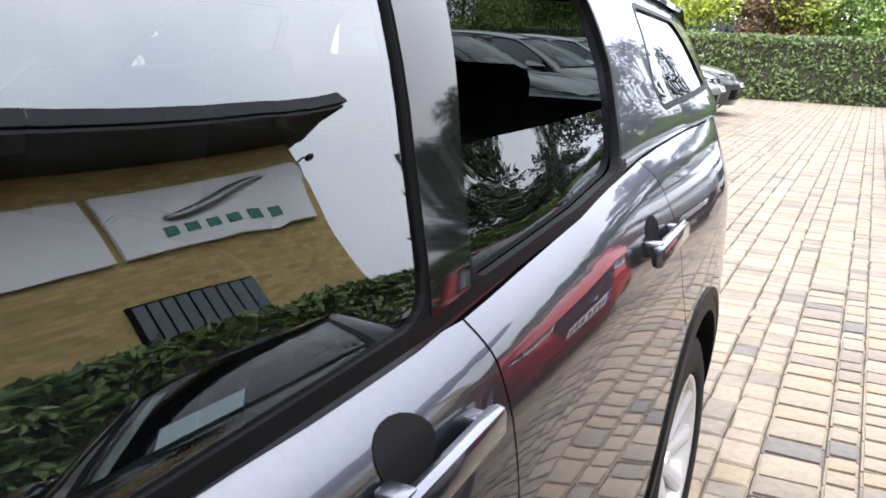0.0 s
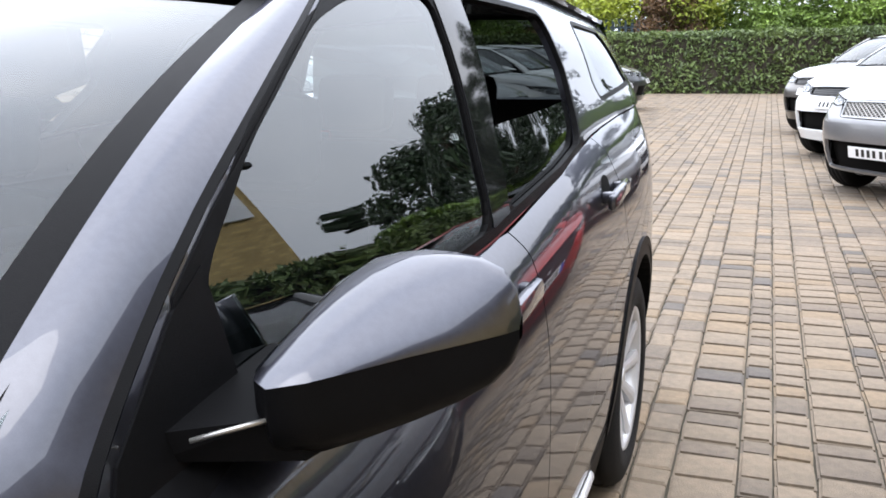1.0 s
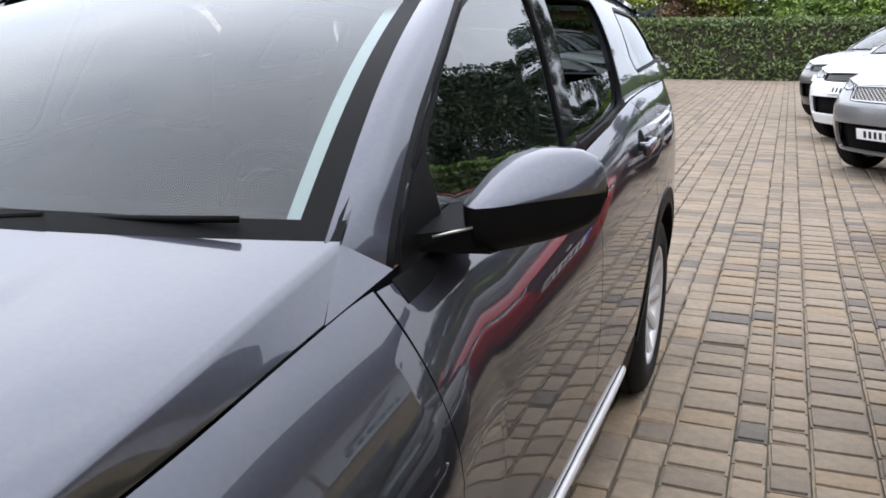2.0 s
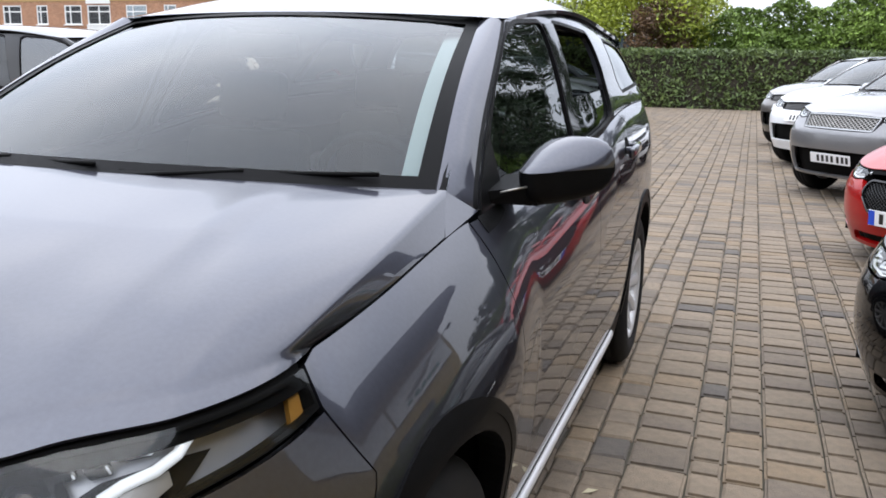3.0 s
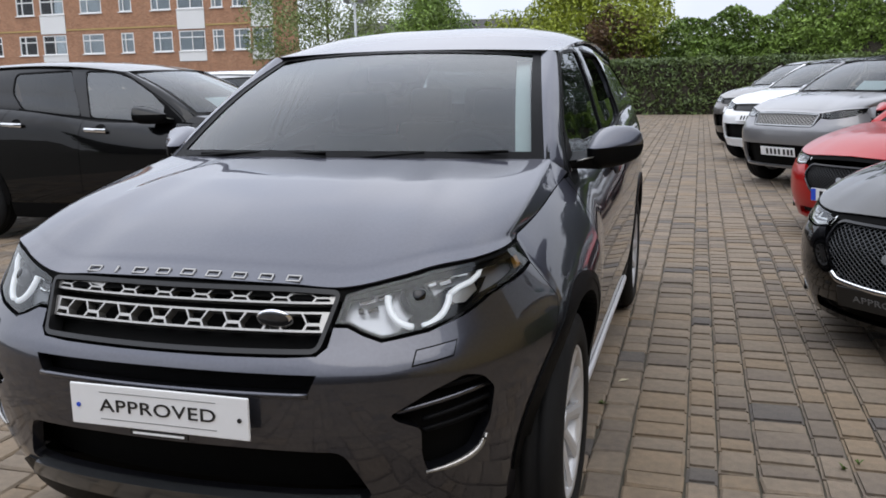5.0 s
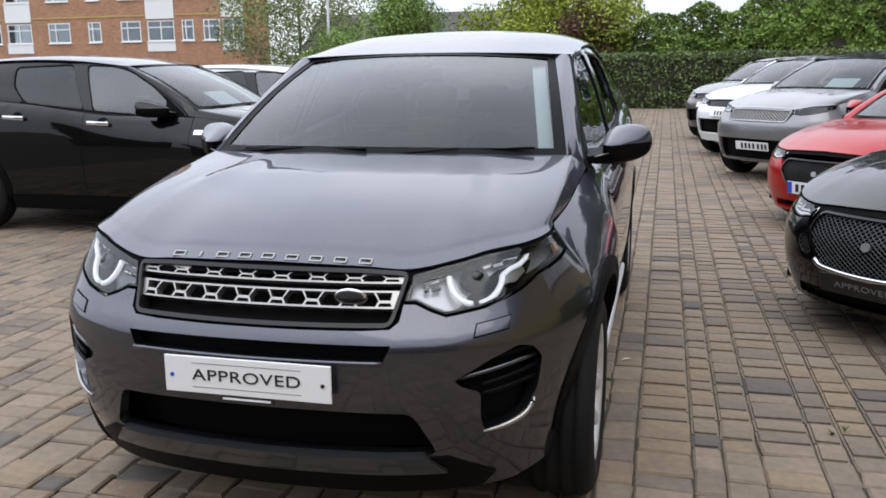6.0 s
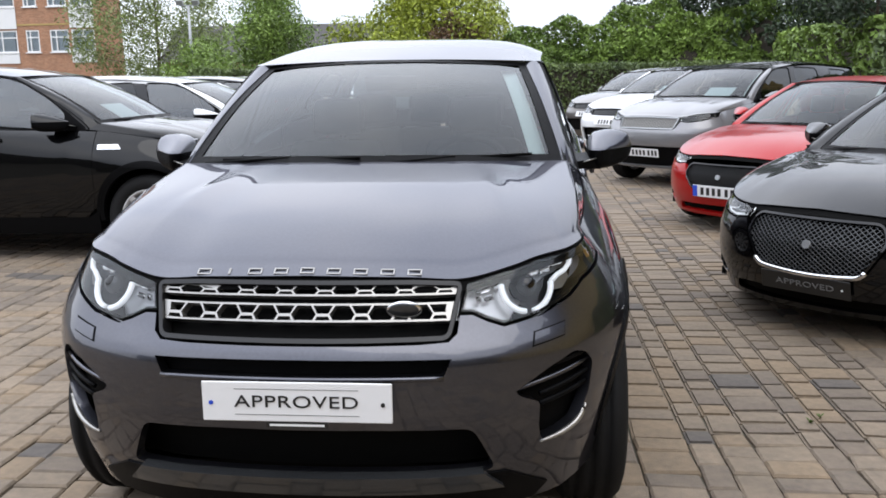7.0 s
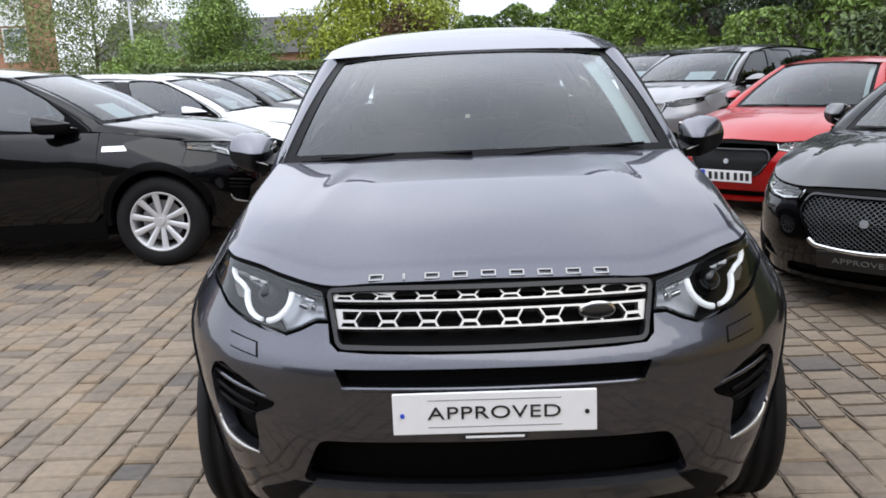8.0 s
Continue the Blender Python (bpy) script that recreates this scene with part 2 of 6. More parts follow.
M_TUFT = mat("weed_green", (0.10, 0.16, 0.03), 0.6, var=0.5, scale=30)
M_DRYLEAF = mat("dry_leaf", (0.5, 0.45, 0.3), 0.7, var=0.3, scale=60)
M_BLOCK = paving_material("block_paving", False)
M_BLOCKPIECE = paving_material("block_paving_piece", True)


# ---- mesh helpers ----
def mesh_of(name, verts, faces, smooth=False):
    me = bpy.data.meshes.new(name)
    me.from_pydata([tuple(map(float, v)) for v in verts], [], faces)
    me.validate()
    if smooth:
        me.polygons.foreach_set("use_smooth", [True] * len(me.polygons))
    return me


def put(name, me, material, parent=None, label="", m=None):
    """Link a mesh under a thing or a part."""
    if material and not me.materials:
        me.materials.append(material)
    ob = new(name, me)
    if parent is not None:
        ob.parent = parent
    if m is not None:
        ob.matrix_basis = m
    if label:
        ob["label"] = label
    return ob


def part(name, bm, material, parent=None, label="", smooth=False, m=None):
    me = bpy.data.meshes.new(name)
    bm.normal_update()
    bm.to_mesh(me)
    bm.free()
    if smooth:
        me.polygons.foreach_set("use_smooth", [True] * len(me.polygons))
        me.set_sharp_from_angle(angle=radians(38))
    return put(name, me, material, parent, label, m)


def thing(name, label, category, group="", m=None, kind=""):
    ob = new(name)
    if m is not None:
        ob.matrix_basis = m
    return tagged(ob, label, category, group, kind)


def box(size, at=(0, 0, 0), bevel=0.0, bm=None, rot=None):
    bm = bm or bmesh.new()
    mtx = Matrix.Translation(at) @ (rot or Matrix()) @ Matrix.Diagonal((*size, 1))
    made = bmesh.ops.create_cube(bm, size=1.0, matrix=mtx)["verts"]
    if bevel:
        edges = list({e for v in made for e in v.link_edges})
        bmesh.ops.bevel(bm, geom=edges, offset=bevel, segments=2, affect="EDGES", profile=0.5)
    return bm


def cyl(r1, r2, depth, at=(0, 0, 0), rot=None, seg=24, bm=None, caps=True):
    bm = bm or bmesh.new()
    bmesh.ops.create_cone(bm, cap_ends=caps, segments=seg, radius1=r1, radius2=r2, depth=depth, matrix=Matrix.Translation(at) @ (rot or Matrix()))
    return bm


def lathe(profile, seg=48):
    """Profile of (x, r) turned about the x axis."""
    n = len(profile)
    v = [(x, r * math.cos(2 * math.pi * k / seg), r * math.sin(2 * math.pi * k / seg)) for k in range(seg) for x, r in profile]
    f = [(k * n + i, k * n + i + 1, ((k + 1) % seg) * n + i + 1, ((k + 1) % seg) * n + i) for k in range(seg) for i in range(n - 1)]
    return v, f


def tube(points, r, seg=8, closed=False):
    """A round tube along points."""
    pts = [Vector(p) for p in points]
    n = len(pts)
    v, f = [], []
    for i, p in enumerate(pts):
        a = pts[(i - 1) % n] if closed or i else p
        b = pts[(i + 1) % n] if closed or i < n - 1 else p
        d = (b - a).normalized()
        side = d.cross(Vector((0, 0, 1)) if abs(d.z) < 0.9 else Vector((1, 0, 0))).normalized()
        up = side.cross(d)
        rr = r[i] if isinstance(r, (list, tuple)) else r
        v += [p + rr * (math.cos(2 * math.pi * k / seg) * side + math.sin(2 * math.pi * k / seg) * up) for k in range(seg)]
    for i in range(n if closed else n - 1):
        j = (i + 1) % n
        f += [(i * seg + k, i * seg + (k + 1) % seg, j * seg + (k + 1) % seg, j * seg + k) for k in range(seg)]
    if not closed:
        f += [tuple(range(seg))[::-1], tuple((n - 1) * seg + k for k in range(seg))]
    return v, f


def curve_through(ctrl, n):
    """n points on a smooth curve through the control points."""
    c = [np.array(p, float) for p in ctrl]
    c = [2 * c[0] - c[1]] + c + [2 * c[-1] - c[-2]]
    out = []
    k = len(c) - 3
    for i in range(n):
        s = i / (n - 1) * k
        j = min(int(s), k - 1)
        t = s - j
        p0, p1, p2, p3 = c[j:j + 4]
        out.append(0.5 * (2 * p1 + (p2 - p0) * t + (2 * p0 - 5 * p1 + 4 * p2 - p3) * t * t + (3 * p1 - p0 - 3 * p2 + p3) * t ** 3))
    return out


def words(text, size, material, parent, m, name="lettering", depth=0.002, spacing=1.0, label=""):
    cu = bpy.data.curves.new(name, "FONT")
    cu.body, cu.size, cu.align_x, cu.align_y, cu.extrude, cu.space_character = text, size, "CENTER", "CENTER", depth, spacing
    tmp = bpy.data.objects.new("tmp_text", cu)
    me = bpy.data.meshes.new_from_object(tmp)
    bpy.data.objects.remove(tmp)
    return put(name, me, material, parent, label, m)


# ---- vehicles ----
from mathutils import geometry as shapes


def fill2d(outline, holes, step):
    """Points and triangles that fill a flat outline, cut along a grid of the given step."""
    wide, fine_from = step if isinstance(step, tuple) else (step, None)
    loops = [[Vector((p[0], p[1], 0)) for p in lp] for lp in [outline, *holes]]
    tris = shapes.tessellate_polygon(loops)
    bm = bmesh.new()
    vs = [bm.verts.new(p) for lp in loops for p in lp]
    for t in tris:
        try:
            bm.faces.new([vs[i] for i in t])
        except ValueError:
            pass
    for axis in (0, 1):
        lo, hi = min(p[axis] for p in loops[0]), max(p[axis] for p in loops[0])
        no = Vector((1, 0, 0)) if axis == 0 else Vector((0, 1, 0))
        cuts = [k * wide for k in range(math.ceil(lo / wide), math.floor(hi / wide) + 1)]
        if axis and fine_from is not None:
            cuts = [c for c in cuts if c < fine_from] + np.arange(fine_from, hi, 0.011).tolist()
        for c in cuts:
            if lo + 0.004 < c < hi - 0.004:
                bmesh.ops.bisect_plane(bm, geom=bm.verts[:] + bm.edges[:] + bm.faces[:], dist=1e-5, plane_co=no * c, plane_no=no)
    bmesh.ops.remove_doubles(bm, verts=bm.verts[:], dist=1e-5)
    bmesh.ops.triangulate(bm, faces=[f for f in bm.faces if len(f.verts) > 4])
    bm.normal_update()
    for f in bm.faces:
        if f.normal.z < 0:
            f.normal_flip()
    bm.verts.index_update()
    pts = np.array([v.co[:2] for v in bm.verts])
    faces = [[v.index for v in f.verts] for f in bm.faces]
    rim = [(e.link_loops[0].vert.index, e.link_loops[0].link_loop_next.vert.index) for e in bm.edges if len(e.link_faces) == 1]
    bm.free()
    return pts, faces, rim


def surface_mesh(name, fn, pts, faces, rim, thick=0.014):
    """A skin on the surface fn (points of its plane -> places), with true normals and an edge turned inwards."""
    e = 1e-3
    a = fn(pts)
    du = fn(pts + [e, 0]) - fn(pts - [e, 0])
    dv = fn(pts + [0, e]) - fn(pts - [0, e])
    nn = np.cross(du, dv)
    nn /= np.maximum(np.linalg.norm(nn, axis=1, keepdims=True), 1e-12)
    n0 = len(a)
    verts = list(a)
    fs = [list(f) for f in faces]
    if thick:
        idx = sorted({i for ed in rim for i in ed})
        back = {i: n0 + k for k, i in enumerate(idx)}
        verts += [a[i] - nn[i] * thick for i in idx]
        fs += [[i, back[i], back[j], j] for i, j in rim]
    me = bpy.data.meshes.new(name)
    me.from_pydata([tuple(map(float, v)) for v in verts], [], fs)
    nf = len(faces)
    smooth = [k < nf for k in range(len(me.polygons))]
    me.polygons.foreach_set("use_smooth", smooth)
    loops = []
    for k, p in enumerate(me.polygons):
        for vi in p.vertices:
            loops.append(tuple(map(float, nn[vi])) if k < nf else tuple(p.normal))
    me.normals_split_custom_set(loops)
    return me




def shrink(outline, g):
    """The outline moved inwards by g."""
    p = np.array(outline, float)
    area = 0.5 * np.sum(p[:, 0] * np.roll(p[:, 1], -1) - np.roll(p[:, 0], -1) * p[:, 1])
    d1, d2 = p - np.roll(p, 1, 0), np.roll(p, -1, 0) - p
    n1 = np.stack([-d1[:, 1], d1[:, 0]], 1) / np.maximum(np.linalg.norm(d1, axis=1, keepdims=True), 1e-9)
    n2 = np.stack([-d2[:, 1], d2[:, 0]], 1) / np.maximum(np.linalg.norm(d2, axis=1, keepdims=True), 1e-9)
    n = n1 + n2
    n /= np.maximum(np.linalg.norm(n, axis=1, keepdims=True), 1e-9)
    n /= np.maximum(np.sum(n * n1, axis=1, keepdims=True), 0.5)
    return (p + n * g * (1 if area > 0 else -1)).tolist()


def table(pairs):
    x, y = zip(*pairs)
    return lambda q: np.interp(q, x, y)


def smoothed(pairs, n=160):
    c = np.array(curve_through(pairs, n))
    o = np.argsort(c[:, 0])
    return lambda q: np.interp(q, c[o, 0], c[o, 1])


def rounded(points, r=0.02, n=3):
    """The outline with its corners rounded off."""
    out, p = [], [np.array(q, float) for q in points]
    for i in range(len(p)):
        a, b, c = p[i - 1], p[i], p[(i + 1) % len(p)]
        la, lc = np.linalg.norm(a - b), np.linalg.norm(c - b)
        q = min(r, la * 0.45, lc * 0.45)
        s, e = b + (a - b) / max(la, 1e-9) * q, b + (c - b) / max(lc, 1e-9) * q
        for k in range(n + 1):
            t = k / n
            out.append(((1 - t) ** 2 * s + 2 * t * (1 - t) * b + t * t * e).tolist())
    return out


SUV = dict(
    L=4.66, yf=0.81, yr=3.68, R=0.365, arch=0.445, rim=0.245, tw=0.235, spokes=10, twin=False,
    contour=[(0, -0.012), (0.26, 0.0), (0.45, 0.03), (0.62, 0.095), (0.77, 0.21), (0.885, 0.43), (0.935, 0.74), (0.95, 1.2), (0.952, 2.4), (0.95, 3.7), (0.92, 4.2), (0.835, 4.5), (0.6, 4.63), (0, 4.66)],
    fy=[(0.1, 0.17), (0.25, 0.10), (0.36, 0.045), (0.45, 0.02), (0.56, 0.0), (0.69, 0.0), (0.74, 0.014), (0.80, 0.058), (0.93, 0.138), (1.0, 0.2), (1.1, 0.3), (1.3, 0.5)],
    dx=[(0.1, 0.09), (0.24, 0.05), (0.36, 0.028), (0.47, 0.012), (0.6, 0.002), (0.76, 0.0), (0.88, 0.002), (0.97, 0.005), (1.04, 0.011), (1.1, 0.023), (1.16, 0.042), (1.3, 0.095)],
    pinch=0.045, pz=(0.78, 1.0),
    nose_top=[(0.0, 0.927), (0.3, 0.921), (0.455, 0.914), (0.6, 0.938), (0.72, 0.960)], y_tip=0.50, z_tip=0.976,
    side_top=[(0.5, 0.976), (0.57, 0.984), (0.8, 1.014), (1.08, 1.054), (1.2, 1.069), (1.3, 1.076), (1.416, 1.081), (2.124, 1.095), (2.477, 1.134), (2.999, 1.199), (3.6, 1.23), (4.72, 1.26)],
    y_cowl=1.13, cowl_x=0.783, cowl_y=1.265, cowl_mid=1.08, cowl_z=1.135, bulge=0.045, ridge=0.013,
    ws_x=0.632, ws_y=2.02, ws_mid=1.94, ws_z=1.525, crown=0.034, lift=0.032, tyre=0.372,
    toe=(0.06, 0.04), inset=0.08, ledge=0.024,
    rail=[(1.3, 0.70), (2.06, 0.692), (2.5, 0.71), (2.9, 0.71), (3.5, 0.692), (4.35, 0.665), (4.72, 0.65)],
    rail_z=[(1.3, 1.46), (2.06, 1.545), (2.6, 1.598), (3.3, 1.605), (4.45, 1.55), (4.72, 1.54)],
    roof_end=4.45, a_base=(1.33, 1.088), a_pow=0.833,
    front_win=[(1.541, 1.082), (2.284, 1.134), (2.406, 1.547), (2.107, 1.533), (1.945, 1.486), (1.702, 1.347), (1.54, 1.215)],
    rear_win=[(2.38, 1.146), (3.013, 1.211), (3.101, 1.301), (3.167, 1.36), (3.184, 1.535), (2.564, 1.554)],
    quarter_win=[(3.484, 1.296), (4.195, 1.326), (4.15, 1.5), (3.619, 1.522)],
    b_gap=(2.355, 2.385), door_front=1.262, door_rear=3.14, door_bot=0.345, handle=(2.19, 3.09), handle_z=1.032,
    lamp=[(0.462, 0.906), (0.436, 0.832), (0.472, 0.831), (0.512, 0.812), (0.555, 0.797), (0.66, 0.813), (0.75, 0.846), (0.80, 0.878)], lamp_y=(0.50, 0.918),
    grille=[(0.448, 0.913), (0.404, 0.772)], plate_z=0.620, slot=True, clad=True, step=True, grille_kind="hex", glow=0.055, cx=0.66,
    arch_clad=0.03, shoulder=0.12, hip=0.03, mirror=(0.845, 1.60, 1.06), low=[(0.470, 0.522), (0.54, 0.380)], fog=True, side_vent=True,
)


class Vehicle:
    def __init__(self, spec, paint_mat, label, category, where, group, fine=0.05, roof=None, lower=None, plate="bars", tint=None):
        self.s, self.paint, self.fine = spec, paint_mat, fine
        self.roof = roof or paint_mat
        self.lower = lower or paint_mat
        ends = spec["contour"]
        c = np.array(curve_through([(-ends[1][0], ends[1][1]), *ends], 660))
        c = c[c[:, 0] > 1e-4]
        c = np.concatenate([[[0.0, ends[0][1]]], c])
        k = np.linspace(0, len(c) - 1, 600)
        c = np.stack([np.interp(k, np.arange(len(c)), c[:, i]) for i in (0, 1)], 1)
        t = np.gradient(c, axis=0)
        t[0] = (1.0, 0.0)
        t /= np.linalg.norm(t, axis=1, keepdims=True)
        self.cs = np.concatenate([[0], np.cumsum(np.linalg.norm(np.diff(c, axis=0), axis=1))])
        self.cx, self.cy, self.nx, self.ny = c[:, 0], np.maximum.accumulate(c[:, 1] + np.arange(600) * 1e-7), t[:, 1], -t[:, 0]
        self.fyz, self.dxz = smoothed(spec["fy"]), smoothed(spec["dx"])
        self.half = int(np.argmax(self.cx > 0.995 * self.cx.max()))
        self.s_tip = float(self.sy(spec["y_tip"]))
        self.s_cowl = float(self.sy(spec["y_cowl"]))
        nt = [(float(self.sx(x)), z) for x, z in spec["nose_top"]]
        st = [(float(self.sy(y)), z) for y, z in spec["side_top"]]
        self.top = smoothed(nt + st, 300)
        self.root = thing("car", label, category, group, where @ pose(0, 0, spec.get("lift", 0.0)))
        self.plate_kind = plate
        self.side_glass = tint or M_SIDEGLASS
        self.build()

    def sx(self, x):
        return np.interp(x, self.cx[:self.half], self.cs[:self.half])

    def sy(self, y):
        return np.interp(y, self.cy, self.cs)

    def F(self, pts):
        return [(float(self.sx(x)), z) for x, z in pts]

    def S(self, pts):
        return [(float(self.sy(y)), z) for y, z in pts]

    def P0(self, q):
        sp = self.s
        s, z = q[:, 0], q[:, 1]
        a = np.abs(s)
        cx, cy = np.interp(a, self.cs, self.cx), np.interp(a, self.cs, self.cy)
        nx = np.interp(a, self.cs, self.nx)
        wf = np.clip(1 - cy / 1.0, 0, 1)
        wf = wf * wf * (3 - 2 * wf)
        wr = np.clip((cy - (sp["L"] - 0.7)) / 0.7, 0, 1)
        k = np.clip((z - sp["pz"][0]) / (sp["pz"][1] - sp["pz"][0]), 0, 1.2)
        y = cy + self.fyz(z) * wf - 0.5 * self.fyz(z) * wr
        lo = self.top(a) - 0.05
        q = np.clip((z - lo) / 0.05, 0, 1.3)
        ledge = sp.get("ledge", 0.024) * q ** 1.6 * np.clip((cy - 1.3) / 0.2, 0, 1) * np.clip((sp["L"] - 0.5 - cy) / 0.5, 0, 1)
        # rounded shoulder of the front wing
        ws = np.clip((z - self.top(a) + 0.26) / 0.26, 0, 1.1) ** 1.65
        hip = np.clip((z - 0.42) / 0.3, 0, 1)
        near = np.clip((cy - 0.2) / 0.35, 0, 1) * np.clip((1.5 - cy) / 0.3, 0, 1)
        back = sp["inset"] * np.clip((2.75 - cy) / 1.15, 0, 1) * np.clip((cy - 1.2) / 0.3, 0, 1)
        ws = (sp["shoulder"] * ws - sp["hip"] * hip * hip * (3 - 2 * hip)) * near + back * ws
        x = cx - (self.dxz(z) + ledge + ws) * np.abs(nx) * np.clip(cx / 0.3, 0, 1) - sp["pinch"] * k * np.clip(1 - cy / 1.5, 0, 1) * cx / 0.9
        return np.stack([x * np.sign(s + 1e-12), y, z], 1)

    def P(self, depth=0.0):
        if not depth:
            return self.P0

        def fn(q):
            e = 1e-3
            n = np.cross(self.P0(q + [e, 0]) - self.P0(q - [e, 0]), self.P0(q + [0, e]) - self.P0(q - [0, e]))
            n /= np.maximum(np.linalg.norm(n, axis=1, keepdims=True), 1e-12)
            return self.P0(q) - n * depth
        return fn

    def G(self, sign, depth=0.0):
        """The side of the cabin: (y, z) -> place."""
        sp = self.s
        rx, rz = smoothed(sp["rail"]), smoothed(sp["rail_z"])

        def fn(q):
            y, z = q[:, 0], q[:, 1]
            s = self.sy(y)
            zb = self.top(s)
            xb = self.P0(np.stack([s, zb], 1))[:, 0]
            k = (z - zb) / np.maximum(rz(y) - zb, 0.05)
            v = np.clip(y, 1.3, 2.6) - 2.2
            w = np.clip(k / 0.4, 0, 1)
            w = w * w * (3 - 2 * w)
            lean = sp["inset"] * np.clip((2.75 - y) / 1.15, 0, 1)
            x = xb + (rx(y) - xb) * k + (0.08 - 0.5 * lean + 0.5 * sp["inset"] * np.clip((y - 1.85) / 0.3, 0, 1)) * np.clip(k * (1 - k), -0.2, 1) - (sp["toe"][0] * v + sp["toe"][1] * v * v + 0.27 * lean) * w - depth
            return np.stack([x * sign, y, z], 1) if sign > 0 else np.stack([-x, y, z], 1)
        return fn

    def skin(self, name, outline, material, parent=None, holes=(), depth=0.0, gap=0.0022, thick=0.016, label="", step=None, fn=None, flip=False):
        o = shrink(outline, gap) if gap else outline
        pts, faces, rim = fill2d(o, list(holes), step or self.fine)
        f = fn or self.P(depth)
        if flip:
            g = f
            f = lambda q: g(q * [-1, 1])
            pts = pts * [-1, 1]
            faces = [r[::-1] for r in faces]
            rim = [(j, i) for i, j in rim]
            f = g
        me = surface_mesh(name, f, pts, faces, rim, thick)
        return put(name, me, material, parent or self.root, label)

    def both(self, name, outline, material, parent=None, **kw):
        """A wrap-round panel on both sides of the car."""
        r = self.skin(name, outline, material, parent[0] if parent else None, **kw)
        l = self.skin(name, [(-s, z) for s, z in outline][::-1], material, parent[1] if parent else None, **{**kw, "holes": [[(-s, z) for s, z in h][::-1] for h in kw.get("holes", ())]})
        return r, l

    def gside(self, name, outline, material, parent=None, holes=(), depth=0.0, only=0, **kw):
        out = []
        for i, sign in enumerate((1, -1)):
            if only and sign != only:
                continue
            f = self.G(sign, depth)
            o = outline
            if sign < 0:
                fn = lambda q, f=f: f(q * [-1, 1])
                o = [(-y, z) for y, z in outline][::-1]
                h = [[(-y, z) for y, z in hh][::-1] for hh in holes]
            else:
                fn, h = f, list(holes)
            out.append(self.skin(name, o, material, parent[i] if parent else None, holes=h, fn=fn, **kw))
        return out

    def patch(self, name, bottom, top, left, right, material, lift=None, nu=28, nv=24, label="", thick=0.012, parent=None):
        """A smooth sheet between four edge curves (functions of 0..1)."""
        def fn(q):
            u, v = q[:, :1], q[:, 1:]
            b, t, l, r = bottom(q[:, 0]), top(q[:, 0]), left(q[:, 1]), right(q[:, 1])
            z, o = np.zeros(1), np.ones(1)
            c = (1 - u) * (1 - v) * bottom(z) + u * (1 - v) * bottom(o) + (1 - u) * v * top(z) + u * v * top(o)
            p = (1 - v) * b + v * t + (1 - u) * l + u * r - c
            return p + lift(q[:, 0], q[:, 1]) if lift else p
        uu, vv = np.meshgrid(np.linspace(0, 1, nu + 1), np.linspace(0, 1, nv + 1))
        pts = np.stack([uu.ravel(), vv.ravel()], 1)
        w = nu + 1
        faces = [(j * w + i, j * w + i + 1, (j + 1) * w + i + 1, (j + 1) * w + i) for j in range(nv) for i in range(nu)]
        rim = [(i, i + 1) for i in range(nu)] + [(nv * w + i + 1, nv * w + i) for i in range(nu)] + [((j + 1) * w, j * w) for j in range(nv)] + [(j * w + nu, (j + 1) * w + nu) for j in range(nv)]
        return put(name, surface_mesh(name, fn, pts, faces, rim, thick), material, parent or self.root, label)

    def arc(self, yc, r, a0, a1, n=14):
        R = self.s["R"]
        return [(yc + r * math.cos(radians(a)), R + r * math.sin(radians(a))) for a in np.linspace(a0, a1, n)]

    # -- the pieces --
    def build(self):
        sp = self.s
        self.panels()
        self.cabin()
        self.front()
        self.wheels()
        self.mirrors()
        self.inside()

    def panels(self):
        sp, ar, yf, yr = self.s, self.s["arch"], self.s["yf"], self.s["yr"]
        dt = lambda ys: [(y, float(self.top(self.sy(y)))) for y in ys]
        ly, lz = sp["lamp_y"]
        # bonnet
        sp_tip, sp_cowl = self.s_tip, self.s_cowl
        front = lambda u: self.P0(np.stack([(2 * u - 1) * sp_tip, self.top(np.abs(2 * u - 1) * sp_tip) + 0.0035], 1))
        side = lambda sg: (lambda v: self.P0(np.stack([sg * (sp_tip + (sp_cowl - sp_tip) * v), self.top(sp_tip + (sp_cowl - sp_tip) * v) + 0.0035], 1)))
        ce = self.P0(np.array([[sp_cowl, float(self.top(sp_cowl)) + 0.002]]))[0]

        def cowl(u):
            a = np.abs(2 * u - 1)
            k = np.clip((a - 0.9) / 0.1, 0, 1)
            x = np.where(a < 0.9, a / 0.9 * sp["cowl_x"], sp["cowl_x"] + (ce[0] - sp["cowl_x"]) * k)
            y = np.where(a < 0.9, sp["cowl_mid"] + (sp["cowl_y"] - sp["cowl_mid"]) * (a / 0.9) ** 2, sp["cowl_y"] + (ce[1] - sp["cowl_y"]) * k)
            z = np.where(a < 0.9, sp["cowl_z"] + 0.02 - 0.02 * a ** 2, 0) + np.where(a < 0.9, 0, (sp["cowl_z"] + 0.0035) + (ce[2] - sp["cowl_z"] - 0.0035) * k)
            return np.stack([x * np.sign(2 * u - 1 + 1e-9), y - 0.012, z], 1)

